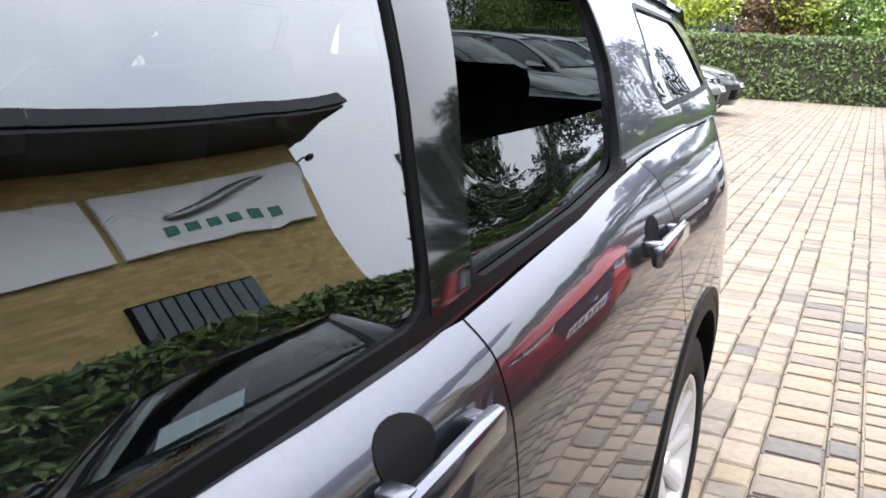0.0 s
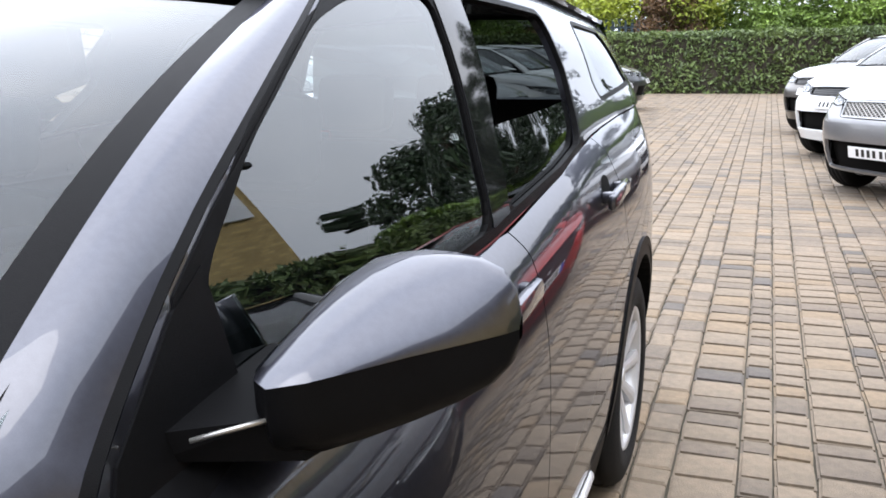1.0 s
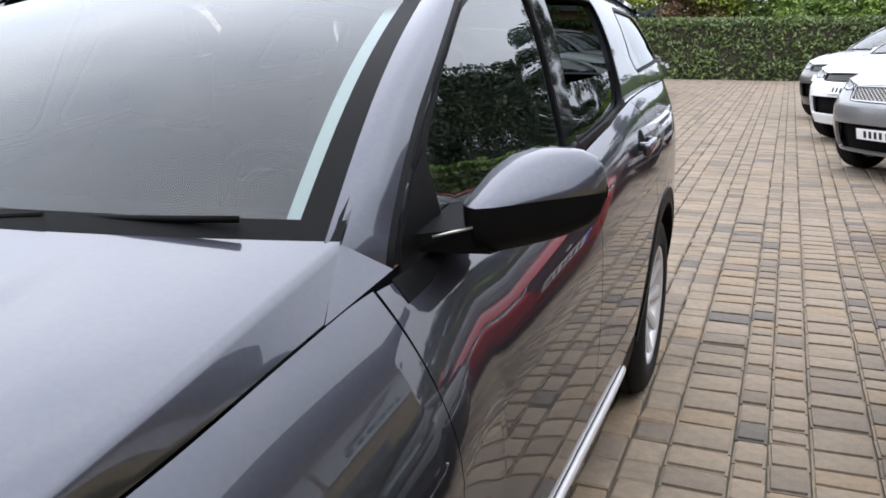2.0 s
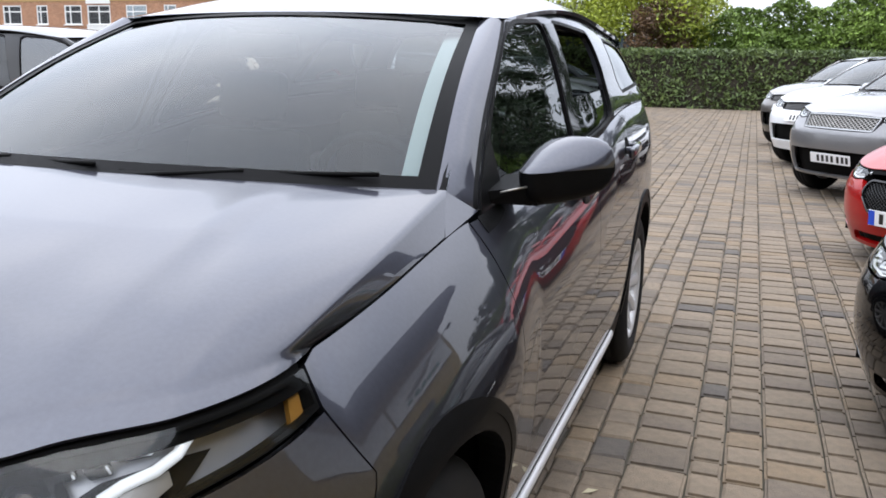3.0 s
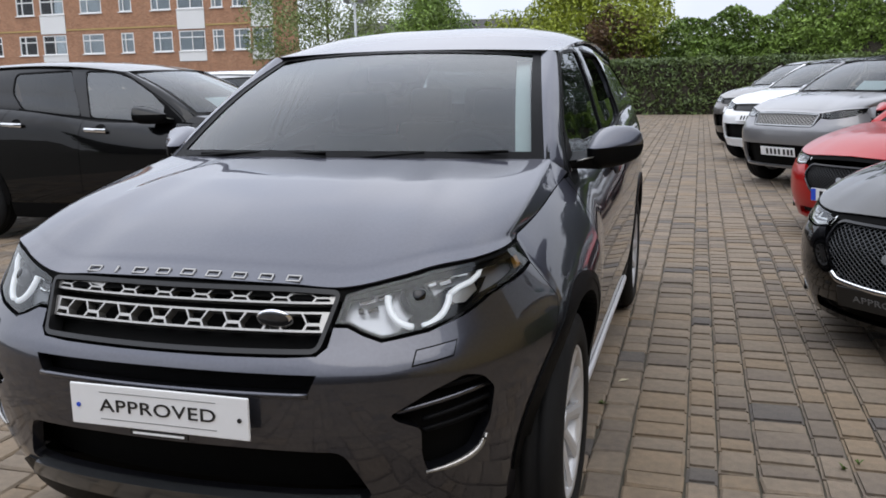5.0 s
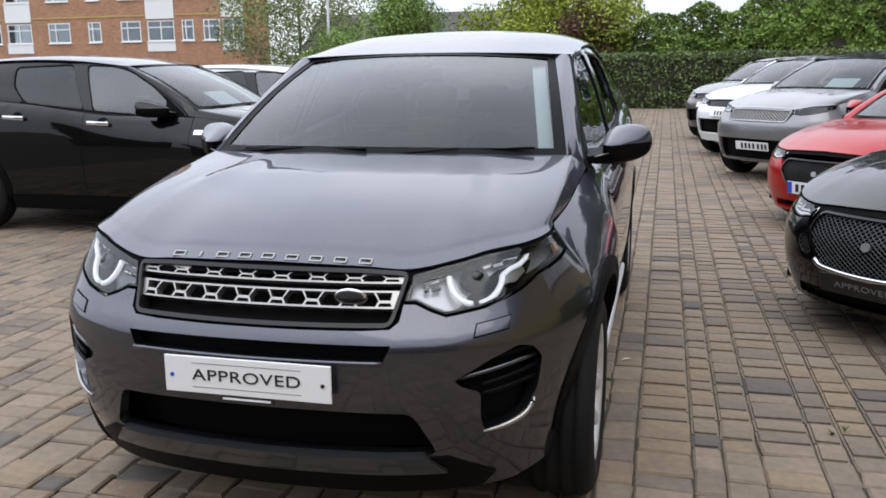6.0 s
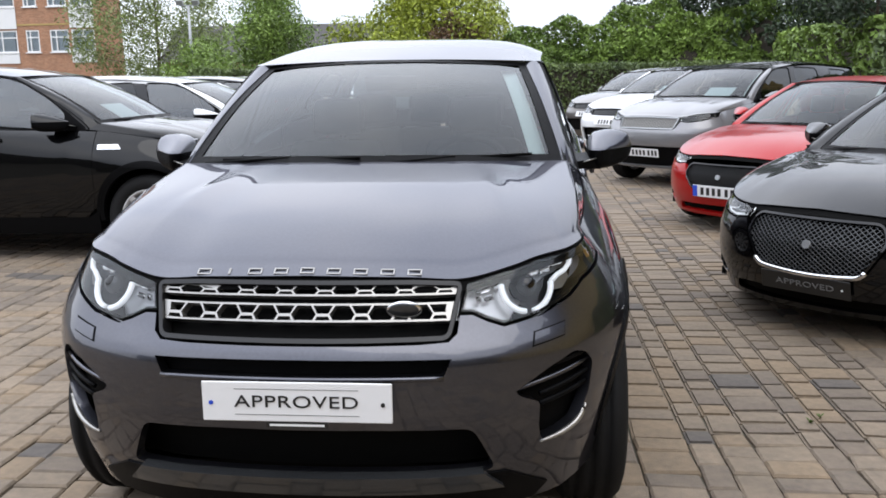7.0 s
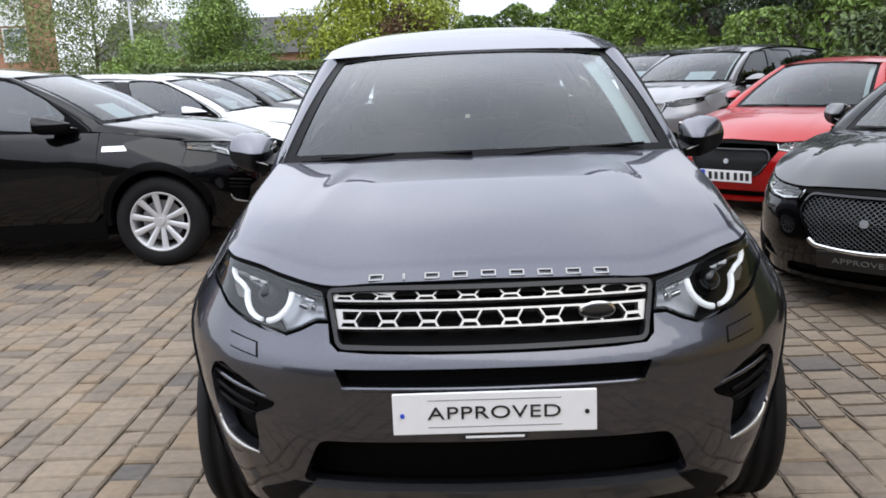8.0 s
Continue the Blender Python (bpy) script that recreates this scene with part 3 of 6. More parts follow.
        def lift(u, v):
            a = np.abs(2 * u - 1)
            k = np.clip((a - 0.53 + 0.06 * v) / 0.10, 0, 1)
            hump = 1 - k * k * (3 - 2 * k)
            z = sp["bulge"] * np.sin(np.pi * (1.6 * v - 0.6 * v * v)) * (1 - a ** 4) + sp["ridge"] * (hump * np.clip(v * 1.6, 0, 1) * np.clip((1 - v) * 3, 0, 1))
            return np.stack([0 * z, 0 * z, z], 1)
        self.bonnet = self.patch("bonnet", front, cowl, side(-1), side(1), self.paint, lift, 120 if self.fine <= 0.05 else 48, 40, thick=0.005)
        # wings, doors, rear quarters
        wing = self.S([(ly, lz), (sp["y_tip"], sp["z_tip"] - 0.004)] + [(y, z + 0.0015) for y, z in dt(np.linspace(sp["y_tip"] + 0.06, sp["door_front"] - 0.004, 24))] + [(sp["door_front"], 0.9), (sp["door_front"] + 0.006, 0.6), (sp["door_front"] + 0.03, 0.42)] + self.arc(yf, ar, 8, 152, 22) + [(ly + 0.06, lz - 0.1)])
        fs = (0.05, 0.86) if self.fine <= 0.05 else None
        self.both("front_wing", wing, self.paint, step=fs, gap=0.0012)
        b0, b1 = sp["b_gap"]
        d0, db = sp["door_front"], sp["door_bot"]
        fd = self.S([(d0, 0.9)] + dt([d0, d0 + 0.3, d0 + 0.6, b0]) + [(b0 + 0.02, 1.0), (b1, 0.8), (b1, db), (d0 + 0.1, db), (d0 + 0.03, 0.42), (d0 + 0.006, 0.6)])
        self.doors_f = self.both("front_door", fd, self.paint, step=fs)
        dr = sp["door_rear"]
        ra = [p for p in self.arc(yr, ar, 176, 118, 8)]
        rd = self.S(dt([b0, b0 + 0.3, dr - 0.25, dr + 0.02]) + [(dr + 0.14, 1.05), (dr + 0.2, 0.92)] + ra[::-1] + [(ra[0][0] - 0.02, db), (b1, db), (b1, 0.8), (b0 + 0.02, 1.0)])
        self.doors_r = self.both("rear_door", rd, self.paint, step=fs)
        L = sp["L"]
        qa = self.arc(yr, ar, 118, 4, 16)
        q = self.S([(dr + 0.2, 0.92), (dr + 0.14, 1.05)] + dt(np.linspace(dr + 0.02, L - 0.12, 9)) + [(L - 0.05, 1.0), (L - 0.02, 0.7), (L - 0.05, 0.34), (yr + ar + 0.04, 0.34)] + qa[::-1])
        self.both("rear_quarter", q, self.paint, step=fs)
        if sp["clad"]:
            sill = self.S([(yf + ar + 0.01, 0.20), (yf + ar, 0.41), (d0 + 0.1, db), (b1, db), (ra[0][0] - 0.02, db), (yr - ar, 0.38), (yr - ar - 0.02, 0.20)])
            self.both("sill_cladding", sill, M_PLASTIC)
            w = sp["arch_clad"]
            for yc in (yf, yr):
                a1 = 168 if yc == yf else 186
                band = self.S(self.arc(yc, ar - 0.004, -6, a1, 30) + self.arc(yc, ar - w - 0.012, a1, -6, 30))
                self.both("arch_cladding", band, M_PLASTIC, gap=0, depth=-0.004, thick=0.06)
                if w > 0.02:
                    lip = self.S(self.arc(yc, ar + 0.02, 0, 180, 30) + self.arc(yc, ar - 0.006, 180, 0, 30))
                    self.both("arch_lip", lip, M_PLASTIC, gap=0, depth=-0.006, thick=0.02)
        else:
            sill = self.S([(yf + ar + 0.01, 0.17), (yf + ar, 0.38), (d0 + 0.1, db), (b1, db), (ra[0][0] - 0.02, db), (yr - ar, 0.35), (yr - ar - 0.02, 0.17)])
            self.both("sill", sill, self.paint)
            for yc in (yf, yr):
                band = self.S(self.arc(yc, ar - 0.003, -6, 186, 30) + self.arc(yc, ar - 0.02, 186, -6, 30))
                self.both("arch_edge", band, M_PLASTIC, gap=0, depth=0.004, thick=0.08)
        # inner shell that backs the joints, near-black to paint their shade, and the rear
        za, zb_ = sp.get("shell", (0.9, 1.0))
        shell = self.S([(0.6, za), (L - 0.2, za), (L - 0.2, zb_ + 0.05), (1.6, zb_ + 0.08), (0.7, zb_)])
        self.both("joint_shade_shell", shell, M_VOID, depth=0.04, gap=0, thick=0, step=0.2)
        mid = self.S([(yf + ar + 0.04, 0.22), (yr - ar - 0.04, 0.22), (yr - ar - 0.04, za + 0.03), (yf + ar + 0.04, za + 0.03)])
        self.both("joint_shade_door", mid, M_VOID, depth=0.045, gap=0, thick=0, step=0.2)
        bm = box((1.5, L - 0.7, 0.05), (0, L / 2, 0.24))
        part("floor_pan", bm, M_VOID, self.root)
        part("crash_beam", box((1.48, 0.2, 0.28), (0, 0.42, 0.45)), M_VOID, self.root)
        se = float(self.sy(L - 0.12))
        sm = float(self.cs[-1])
        zt = float(self.top(se))
        rear = [(se, 0.34), (se, zt), (sm - 0.005, zt), (sm - 0.005, 0.34)]
        self.both("rear_panel", rear, self.paint, gap=0)
        tail = [(float(self.sy(L - 0.28)), zt - 0.34), (float(self.sy(L - 0.28)), zt - 0.15), (se + 0.2, zt - 0.16), (se + 0.2, zt - 0.32)]
        self.both("tail_lamp", tail, M_TAILRED, gap=0, depth=-0.006)

    def cabin(self):
        sp = self.s
        rx, rz = smoothed(sp["rail"]), smoothed(sp["rail_z"])
        L, re = sp["L"], sp["roof_end"]
        cxx, cy_, cm, cz = sp["cowl_x"], sp["cowl_y"], sp["cowl_mid"], sp["cowl_z"]
        wx, wy, wm, wz = sp["ws_x"], sp["ws_y"], sp["ws_mid"], sp["ws_z"]
        cr = sp["crown"]

        def wb(u):
            a = 2 * u - 1
            return np.stack([a * cxx, cm + (cy_ - cm) * a * a, cz + 0.012 - 0.012 * a * a], 1)

        def wt(u, x=wx):
            a = 2 * u - 1
            return np.stack([a * x, wm + (wy - wm) * a * a, wz + cr * 0.8 * (1 - a * a)], 1)
        line = lambda p, q: (lambda v: np.outer(1 - v, p) + np.outer(v, q))
        pb, pt = wb(np.array([1.0]))[0], wt(np.array([1.0]))[0]
        fl = lambda p: np.array([-p[0], p[1], p[2]])

        def bow(u, v):
            z = 0.035 * np.sin(np.pi * v) * (1 - 0.3 * (2 * u - 1) ** 2)
            return np.stack([0 * z, -z * 0.75, z], 1)
        ws = self.patch("windscreen", wb, wt, line(fl(pb), fl(pt)), line(pb, pt), M_GLASS, bow, 24, 16, thick=0.004)
        # dark printed border and cowl
        for v0, v1, u0, u1 in ((0, 0.055, 0, 1), (0.965, 1, 0, 1)):
            self.patch("screen_border", lambda u: self.on(wb, wt, bow, u, v0, pb, pt), lambda u: self.on(wb, wt, bow, u, v1, pb, pt),
                       lambda v: self.on(wb, wt, bow, 0 * v, v0 + (v1 - v0) * v, pb, pt), lambda v: self.on(wb, wt, bow, 0 * v + 1, v0 + (v1 - v0) * v, pb, pt), M_PLASTIC, None, 20, 3, thick=0, parent=ws)
        for u0, u1 in ((0.004, 0.04), (0.96, 0.996)):
            self.patch("screen_border", lambda u: self.on(wb, wt, bow, u0 + (u1 - u0) * u, 0.0, pb, pt), lambda u: self.on(wb, wt, bow, u0 + (u1 - u0) * u, 1.0, pb, pt),
                       lambda v: self.on(wb, wt, bow, 0 * v + u0, v, pb, pt), lambda v: self.on(wb, wt, bow, 0 * v + u1, v, pb, pt), M_PLASTIC, None, 3, 16, thick=0, parent=ws)
        self.patch("scuttle", lambda u: wb(u) + np.array([0, -0.05, -0.02]), lambda u: wb(u) + np.array([0, 0.012, 0.002]), line(fl(pb) + [0, -0.05, -0.02], fl(pb)), line(pb + [0, -0.05, -0.02], pb), M_PLASTIC, None, 20, 3, thick=0.02)
        # pillars between windscreen and cabin side
        (ay, az), ap = sp["a_base"], sp["a_pow"]
        g = self.G(1)
        ab = g(np.array([[ay, az]]))[0]
        at = g(np.array([[wy, float(rz(wy)) - 0.004]]))[0]

        def outer(v):
            y = ay + (wy - ay) * np.maximum(v, 0) ** (1 / ap)
            z = az + (at[2] - az) * v
            return g(np.stack([y, z], 1))

        def inner(v):
            return self.on(wb, wt, bow, 0 * v + 0.988, v, pb, pt) + np.array([0, -0.002, 0.003])
        for sg in (1, -1):
            m = np.array([sg, 1, 1])
            a, b = (lambda v: inner(v) * m), (lambda v: outer(v) * m)
            if sg < 0:
                a, b = b, a
            e = lambda fa, fb, k: (lambda u: np.outer(1 - u, fa(np.array([k]))[0]) + np.outer(u, fb(np.array([k]))[0]))
            mid = lambda v: inner(v) * m * 0.12 + outer(v) * m * 0.88
            pa, pc = (a, mid) if sg > 0 else (mid, b)
            fa_, fc = (mid, b) if sg > 0 else (a, mid)
            self.patch("door_frame", e(fa_, fc, 0.0), e(fa_, fc, 1.0), fa_, fc, M_PLASTIC, None, 4, 16, thick=0.02, label="black door frame beside the pillar")
            a, b = pa, pc
            self.patch("windscreen_pillar", e(a, b, 0.0), e(a, b, 1.0), a, b, self.paint, lambda u, v: np.clip(v * 6, 0, 1)[:, None] * np.stack([sg * 0.006 * np.sin(np.pi * u), -0.006 * np.sin(np.pi * u), 0.008 * np.sin(np.pi * u)], 1), 6, 16, thick=0.02)
        # foot of each pillar, behind the bonnet corner
        sc = self.s_cowl
        ce = self.P0(np.array([[sc, float(self.top(sc)) + 0.002]]))[0]
        for sg in (1, -1):
            m = np.array([sg, 1, 1])
            a0, b0_, a1, b1_ = (pb + [0, -0.014, -0.002]) * m, ce * m, (pb + [0, 0.0, 0.002]) * m, ab * m
            if sg < 0:
                a0, b0_, a1, b1_ = b0_, a0, b1_, a1
            self.patch("pillar_foot", line(a0, b0_), line(a1, b1_), line(a0, a1), line(b0_, b1_), self.paint, None, 6, 4, thick=0.03)
        # pale lining inside the nearer pillar
        li = lambda v: (inner(v) + np.array([-0.055, 0.05, -0.02]))
        lo = lambda v: (inner(v) + np.array([-0.12, 0.07, -0.02]))
        la, lb = lo, li
        z0_, z1_ = np.array([0.05]), np.array([0.95])
        ga, gb_ = (lambda v: la(0.05 + 0.90 * v)), (lambda v: lb(0.05 + 0.90 * v))
        self.patch("pillar_lining", line(la(z0_)[0], lb(z0_)[0]), line(la(z1_)[0], lb(z1_)[0]), ga, gb_, M_LINING, None, 3, 12, thick=0.01)
        # cabin side with window openings
        ys = np.linspace(wy, re - 0.02, 14)
        top = [(float(y), float(rz(y)) - 0.004) for y in ys]
        apil = [(float(y), float(z)) for y, z in zip(ay + (wy - ay) * np.linspace(0, 1, 14) ** (1 / ap), az + (at[2] - az) * np.linspace(0, 1, 14))]
        belt = [(float(y), float(self.top(self.sy(y))) + 0.001) for y in np.linspace(L - sp.get("belt_end", 0.16), ay, 18)]
        outline = apil[:-1] + top + belt[:-1]
        wins = [rounded(sp[k], 0.05, 4) for k in ("front_win", "rear_win", "quarter_win") if sp.get(k)]
        holes = [shrink(w, -0.008)[::-1] for w in wins]
        sides = self.gside("cabin_side", outline, self.roof, holes=holes, gap=0.001, thick=0.03)
        if len(sp["front_win"]) == 7:
            # black frame between the pillar and the front pane
            fw = sp["front_win"]
            band = [(y + 0.004, z - 0.004) for y, z in apil[4:]] + [fw[3], fw[4], fw[5], fw[6], (fw[6][0] - 0.05, fw[6][1] - 0.02)]
            self.gside("front_frame", band, M_PLASTIC, gap=0, depth=-0.0025, thick=0.006)
        names = ["side_window", "rear_side_window", "quarter_window"]
        gl = [self.side_glass, M_TINT, M_TINT]
        for w, nme, mt, k in zip(wins, names, gl, range(3)):
            trim = self.gside("window_trim", shrink(w, -0.011), M_PLASTIC, holes=[shrink(w, 0.002)[::-1]], gap=0, depth=-0.001, thick=0.014)
            if k == 1 and sp.get("open_rear"):
                # the rear pane is wound part of the way down
                half = [(2.384, 1.141), (3.008, 1.209), (3.061, 1.271), (3.103, 1.312), (2.468, 1.296)]
                self.gside(nme, half, mt, gap=0, depth=0.016, thick=0.004, label="tinted glass wound half down", only=1)
                self.gside(nme, w, mt, gap=0, depth=0.014, thick=0, only=-1)
            else:
                self.gside(nme, w, mt, gap=0, depth=0.006, thick=0)
        # B pillar cover and waist trim
        fw, rw = sp["front_win"], sp["rear_win"]
        bp = [(fw[1][0] + 0.002, fw[1][1] + 0.002), (rw[0][0] - 0.004, rw[0][1] + 0.002), (rw[-1][0] - 0.004, rw[-1][1] - 0.004), (fw[2][0] + 0.002, fw[2][1] - 0.004)]
        self.gside("pillar_cover", bp, M_GLOSSBLACK, gap=0, depth=-0.0045, thick=0.006)
        base = [(fw[0][0] - 0.12, fw[0][1] - 0.002), fw[0], fw[1], rw[0], rw[1], (rw[1][0] + 0.05, rw[1][1] + 0.012)]
        wt0 = [(y, z - 0.016) for y, z in base] + [(y, z + 0.003) for y, z in base[::-1]]
        self.gside("waist_trim", wt0, M_PLASTIC, gap=0, depth=-0.003, thick=0.008)
        # roof
        fr_ = lambda u: np.stack([(2 * u - 1) * float(rx(wy)), wm + (wy - wm) * (2 * u - 1) ** 2 + 0.001, float(rz(wy)) + (wz + cr * 0.8 - float(rz(wy)) + 0.004) * (1 - (2 * u - 1) ** 2)], 1)
        bk = lambda u: np.stack([(2 * u - 1) * float(rx(re)), re + 0.06 * (1 - (2 * u - 1) ** 2), float(rz(re)) + 0.03 * (1 - (2 * u - 1) ** 2)], 1)
        sd = lambda sg: (lambda v: np.stack([sg * rx(wy + (re - wy) * v), wy + (re - wy) * v, rz(wy + (re - wy) * v)], 1))
        rl = lambda u, v: np.stack([0 * u, 0 * u, sp.get("dome", 0.02) * np.sin(np.pi * v ** 0.85) * (1 - np.abs(2 * u - 1) ** 5) + 0.006 * np.clip(v * 8, 0, 1) * (1 - (2 * np.abs(u - 0.5)) ** 8)], 1)
        self.patch("roof", fr_, bk, sd(-1), sd(1), self.roof, rl, 28, 20, thick=0.014)
        # rear glass
        xe = float(rx(re))
        rb = lambda u: np.stack([(2 * u - 1) * 0.74, L - 0.10 + 0.06 * (1 - (2 * u - 1) ** 2), 1.16 + 0 * u], 1)
        if sp.get("saloon"):
            rb = lambda u: np.stack([(2 * u - 1) * 0.70, L - 0.62 + 0.05 * (1 - (2 * u - 1) ** 2), sp["deck"] + 0 * u], 1)
        if sp.get("saloon"):
            se = float(self.sy(L - 0.62))
            edge = lambda u: self.P0(np.stack([np.where(u < 0.5, -1.0, 1.0) * (self.cs[-1] - 0.01 + (se - self.cs[-1]) * 0 - (self.cs[-1] - se) * 0.42 * np.abs(2 * u - 1)), 0 * u + float(self.top(se))], 1))
            e0, e1 = edge(np.zeros(1))[0], edge(np.ones(1))[0]
            self.patch("boot_lid", rb, edge, line(rb(np.zeros(1))[0], e0), line(rb(np.ones(1))[0], e1), self.paint, None, 12, 6)
        l0, l1, r0, r1 = rb(np.zeros(1))[0], bk(np.zeros(1))[0], rb(np.ones(1))[0], bk(np.ones(1))[0]
        self.patch("rear_window", lambda u: bk(1 - u), lambda u: rb(1 - u), line(r1, r0), line(l1, l0), M_TINT, None, 8, 6, thick=0.01)

    def on(self, wb, wt, bow, u, v, pb, pt):
        """A place on the windscreen, 2 mm proud."""
        u, v = u + 0.0, v + 0 * u
        b, t = wb(u), wt(u)
        return b * (1 - v)[:, None] + t * v[:, None] + bow(u, v) + np.array([0, -0.0025, 0.003])

    def front(self):
        sp, yf, ar = self.s, self.s["yf"], self.s["arch"]
        ly, lz = sp["lamp_y"]
        lamp = self.F(sp["lamp"]) + self.S([(ly, lz), (sp["y_tip"], sp["z_tip"] - 0.006)])
        tops = [(float(s), float(self.top(s)) - 0.003) for s in np.linspace(self.s_tip - 0.01, self.F([sp["lamp"][0]])[0][0], 10)]
        lamp = lamp + tops[:-1]
        gt, gb = sp["grille"]
        lower = self.F(sp["lamp"][1:]) + self.S([(ly, lz)])
        right = self.F([(0.15, gb[1] - 0.012), (gb[0] * 0.8, gb[1] - 0.010), (gb[0], gb[1] - 0.006), (gb[0] + 0.022, gb[1] + 0.012)]) + [(s, z - 0.004) for s, z in lower]
        zlow = 0.235 if sp["clad"] else 0.17
        right += self.S([(ly + 0.06, lz - 0.1)] + self.arc(yf, ar, 152, 192, 8)) + self.F([(sp["cx"] + 0.1, zlow), (0.4, zlow - 0.005), (0.15, zlow - 0.008)])
        left = [(-s, z) for s, z in right][::-1]
        holes = []
        pools = []
        if sp["slot"]:
            sl = self.F([(0.393, 0.678), (0.414, 0.724)])
            slot = [(-sl[0][0], sl[0][1]), (-sl[0][0] / 2, sl[0][1] - 0.002), (0, sl[0][1] - 0.003), (sl[0][0] / 2, sl[0][1] - 0.002), sl[0], sl[1], (sl[1][0] / 2, sl[1][1] + 0.001), (0, sl[1][1] + 0.002), (-sl[1][0] / 2, sl[1][1] + 0.001), (-sl[1][0], sl[1][1])]
            holes.append(slot)
            pools.append(("bumper_slot", slot, 0.05))
        lw = self.F(sp["low"])
        low = [(-lw[1][0], lw[1][1]), (-0.2, lw[1][1] - 0.003), (0.2, lw[1][1] - 0.003), lw[1], lw[0], (0.2, lw[0][1] + 0.004), (-0.2, lw[0][1] + 0.004), (-lw[0][0], lw[0][1])]
        low = rounded(low, 0.03, 3)
        holes.append(low)
        pools.append(("lower_opening", low, 0.09))
        fogs = []
        if sp["fog"]:
            fog = self.F(sp["fog"]) if isinstance(sp["fog"], list) else self.F([(0.665, 0.450), (0.72, 0.460), (0.772, 0.482), (0.80, 0.56), (0.806, 0.65), (0.785, 0.688), (0.75, 0.702), (0.68, 0.672), (0.585, 0.617), (0.60, 0.600), (0.655, 0.575), (0.655, 0.50)])
            fog = rounded(fog, 0.014, 3)
            for sg in (1, -1):
                h = [(sg * s, z) for s, z in fog]
                holes.append(h if sg > 0 else h[::-1])
                pools.append(("fog_recess", h if sg > 0 else h[::-1], 0.05))
                fogs.append((sg, h))
        hs = [h[::-1] for h in holes]
        bump = self.skin("front_bumper", right + left, self.lower, holes=hs, gap=0.002, thick=0.035)
        # sheets behind the openings; the near-black ones hold the shade in their colour
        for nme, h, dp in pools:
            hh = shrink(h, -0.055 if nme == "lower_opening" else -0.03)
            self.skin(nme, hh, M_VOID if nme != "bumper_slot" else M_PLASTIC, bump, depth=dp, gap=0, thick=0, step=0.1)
        # lip of body colour in the slot, slats in the fog recesses
        for sg, h in fogs:
            if isinstance(sp["fog"], list):
                continue
            for a, b, c in (((0.60, 0.619), (0.803, 0.657), self.lower), ((0.662, 0.592), (0.802, 0.622), M_PLASTIC), ((0.662, 0.563), (0.80, 0.588), M_PLASTIC), ((0.70, 0.675), (0.79, 0.684), M_PLASTIC)):
                n = 6
                p = [self.P(0.016)(np.array([[sg * float(self.sx(a[0] + (b[0] - a[0]) * i / n)), a[1] + (b[1] - a[1]) * i / n]]))[0] for i in range(n + 1)]
                v, f = tube(p, 0.008, 6)
                put("fog_slat", mesh_of("fog_slat", v, f, True), c, bump)
            p = [self.P(-0.002)(np.array([[sg * float(self.sx(a)), b]]))[0] for a, b in curve_through([(0.662, 0.447), (0.72, 0.457), (0.765, 0.475), (0.785, 0.50), (0.792, 0.525)], 12)]
            v, f = tube(p, [0.002 + 0.007 * math.sin(math.pi * (0.08 + 0.84 * i / 11)) for i in range(12)], 8)
            put("fog_trim", mesh_of("fog_trim", v, f, True), M_SATIN, bump)
        if sp["slot"]:
            # skid plate below, washer flaps
            sk = self.F([(0.50, 0.384), (0.56, 0.325)])
            skid = [(-sk[1][0], sk[1][1]), (0, sk[1][1] - 0.004), sk[1], sk[0], (0, sk[0][1] - 0.002), (-sk[0][0], sk[0][1])]
            va = self.F([(0.66, 0.238), (0.70, 0.29), (0.57, 0.370)])
            valance = [(-va[0][0], 0.238), (-0.3, 0.234), (0, 0.232), (0.3, 0.234), va[0], va[1], va[2], (0.3, 0.369), (0, 0.368), (-0.3, 0.369), (-va[2][0], 0.370), (-va[1][0], 0.30)]
            self.skin("lower_valance", valance, M_PLASTIC, gap=0, depth=-0.005, thick=0.02, label="black plastic lower valance")
            self.skin("skid_plate", skid, M_CHAR, gap=0, depth=-0.02, thick=0.03)
            wsh = self.F([(0.635, 0.738), (0.72, 0.752), (0.722, 0.782), (0.638, 0.768)])
            self.both("washer_joint", shrink(wsh, -0.0035), M_VOID, gap=0, depth=-0.0015, thick=0.004)
            self.both("washer_cover", wsh, self.paint, gap=0, depth=-0.004, thick=0.004)
            p = self.P(-0.003)(np.array([(s, sl[0][1] - 0.004) for s in np.linspace(-sl[0][0], sl[0][0], 24)]))
            v, f = tube(p, 0.008, 8)
            put("slot_lip", mesh_of("slot_lip", v, f, True), self.paint, bump, "rounded body-colour lip under the slot")
        # bonnet joint: near-black strip that paints the gap's shade under the bonnet edge
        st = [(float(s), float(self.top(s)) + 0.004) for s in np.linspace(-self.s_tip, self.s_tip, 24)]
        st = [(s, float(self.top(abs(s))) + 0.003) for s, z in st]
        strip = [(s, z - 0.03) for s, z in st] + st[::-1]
        self.skin("bonnet_gap_shade", strip, M_VOID, gap=0, depth=0.012, thick=0)
        self.grille(gt, gb)
        self.lamps(lamp)
        self.plate()

    def grille(self, gt, gb):
        sp = self.s
        kind = sp["grille_kind"]
        x1, z1, x0, z0 = gt[0], gt[1], gb[0], gb[1]
        rt = self.F([(x0, z0), (x1, z1)])
        n = 8
        bot = [(s, z0 - (0.004 if kind == "hex" else sp.get("sag", 0.0)) * (1 - (s / rt[0][0]) ** 2)) for s in np.linspace(-rt[0][0], rt[0][0], n)]
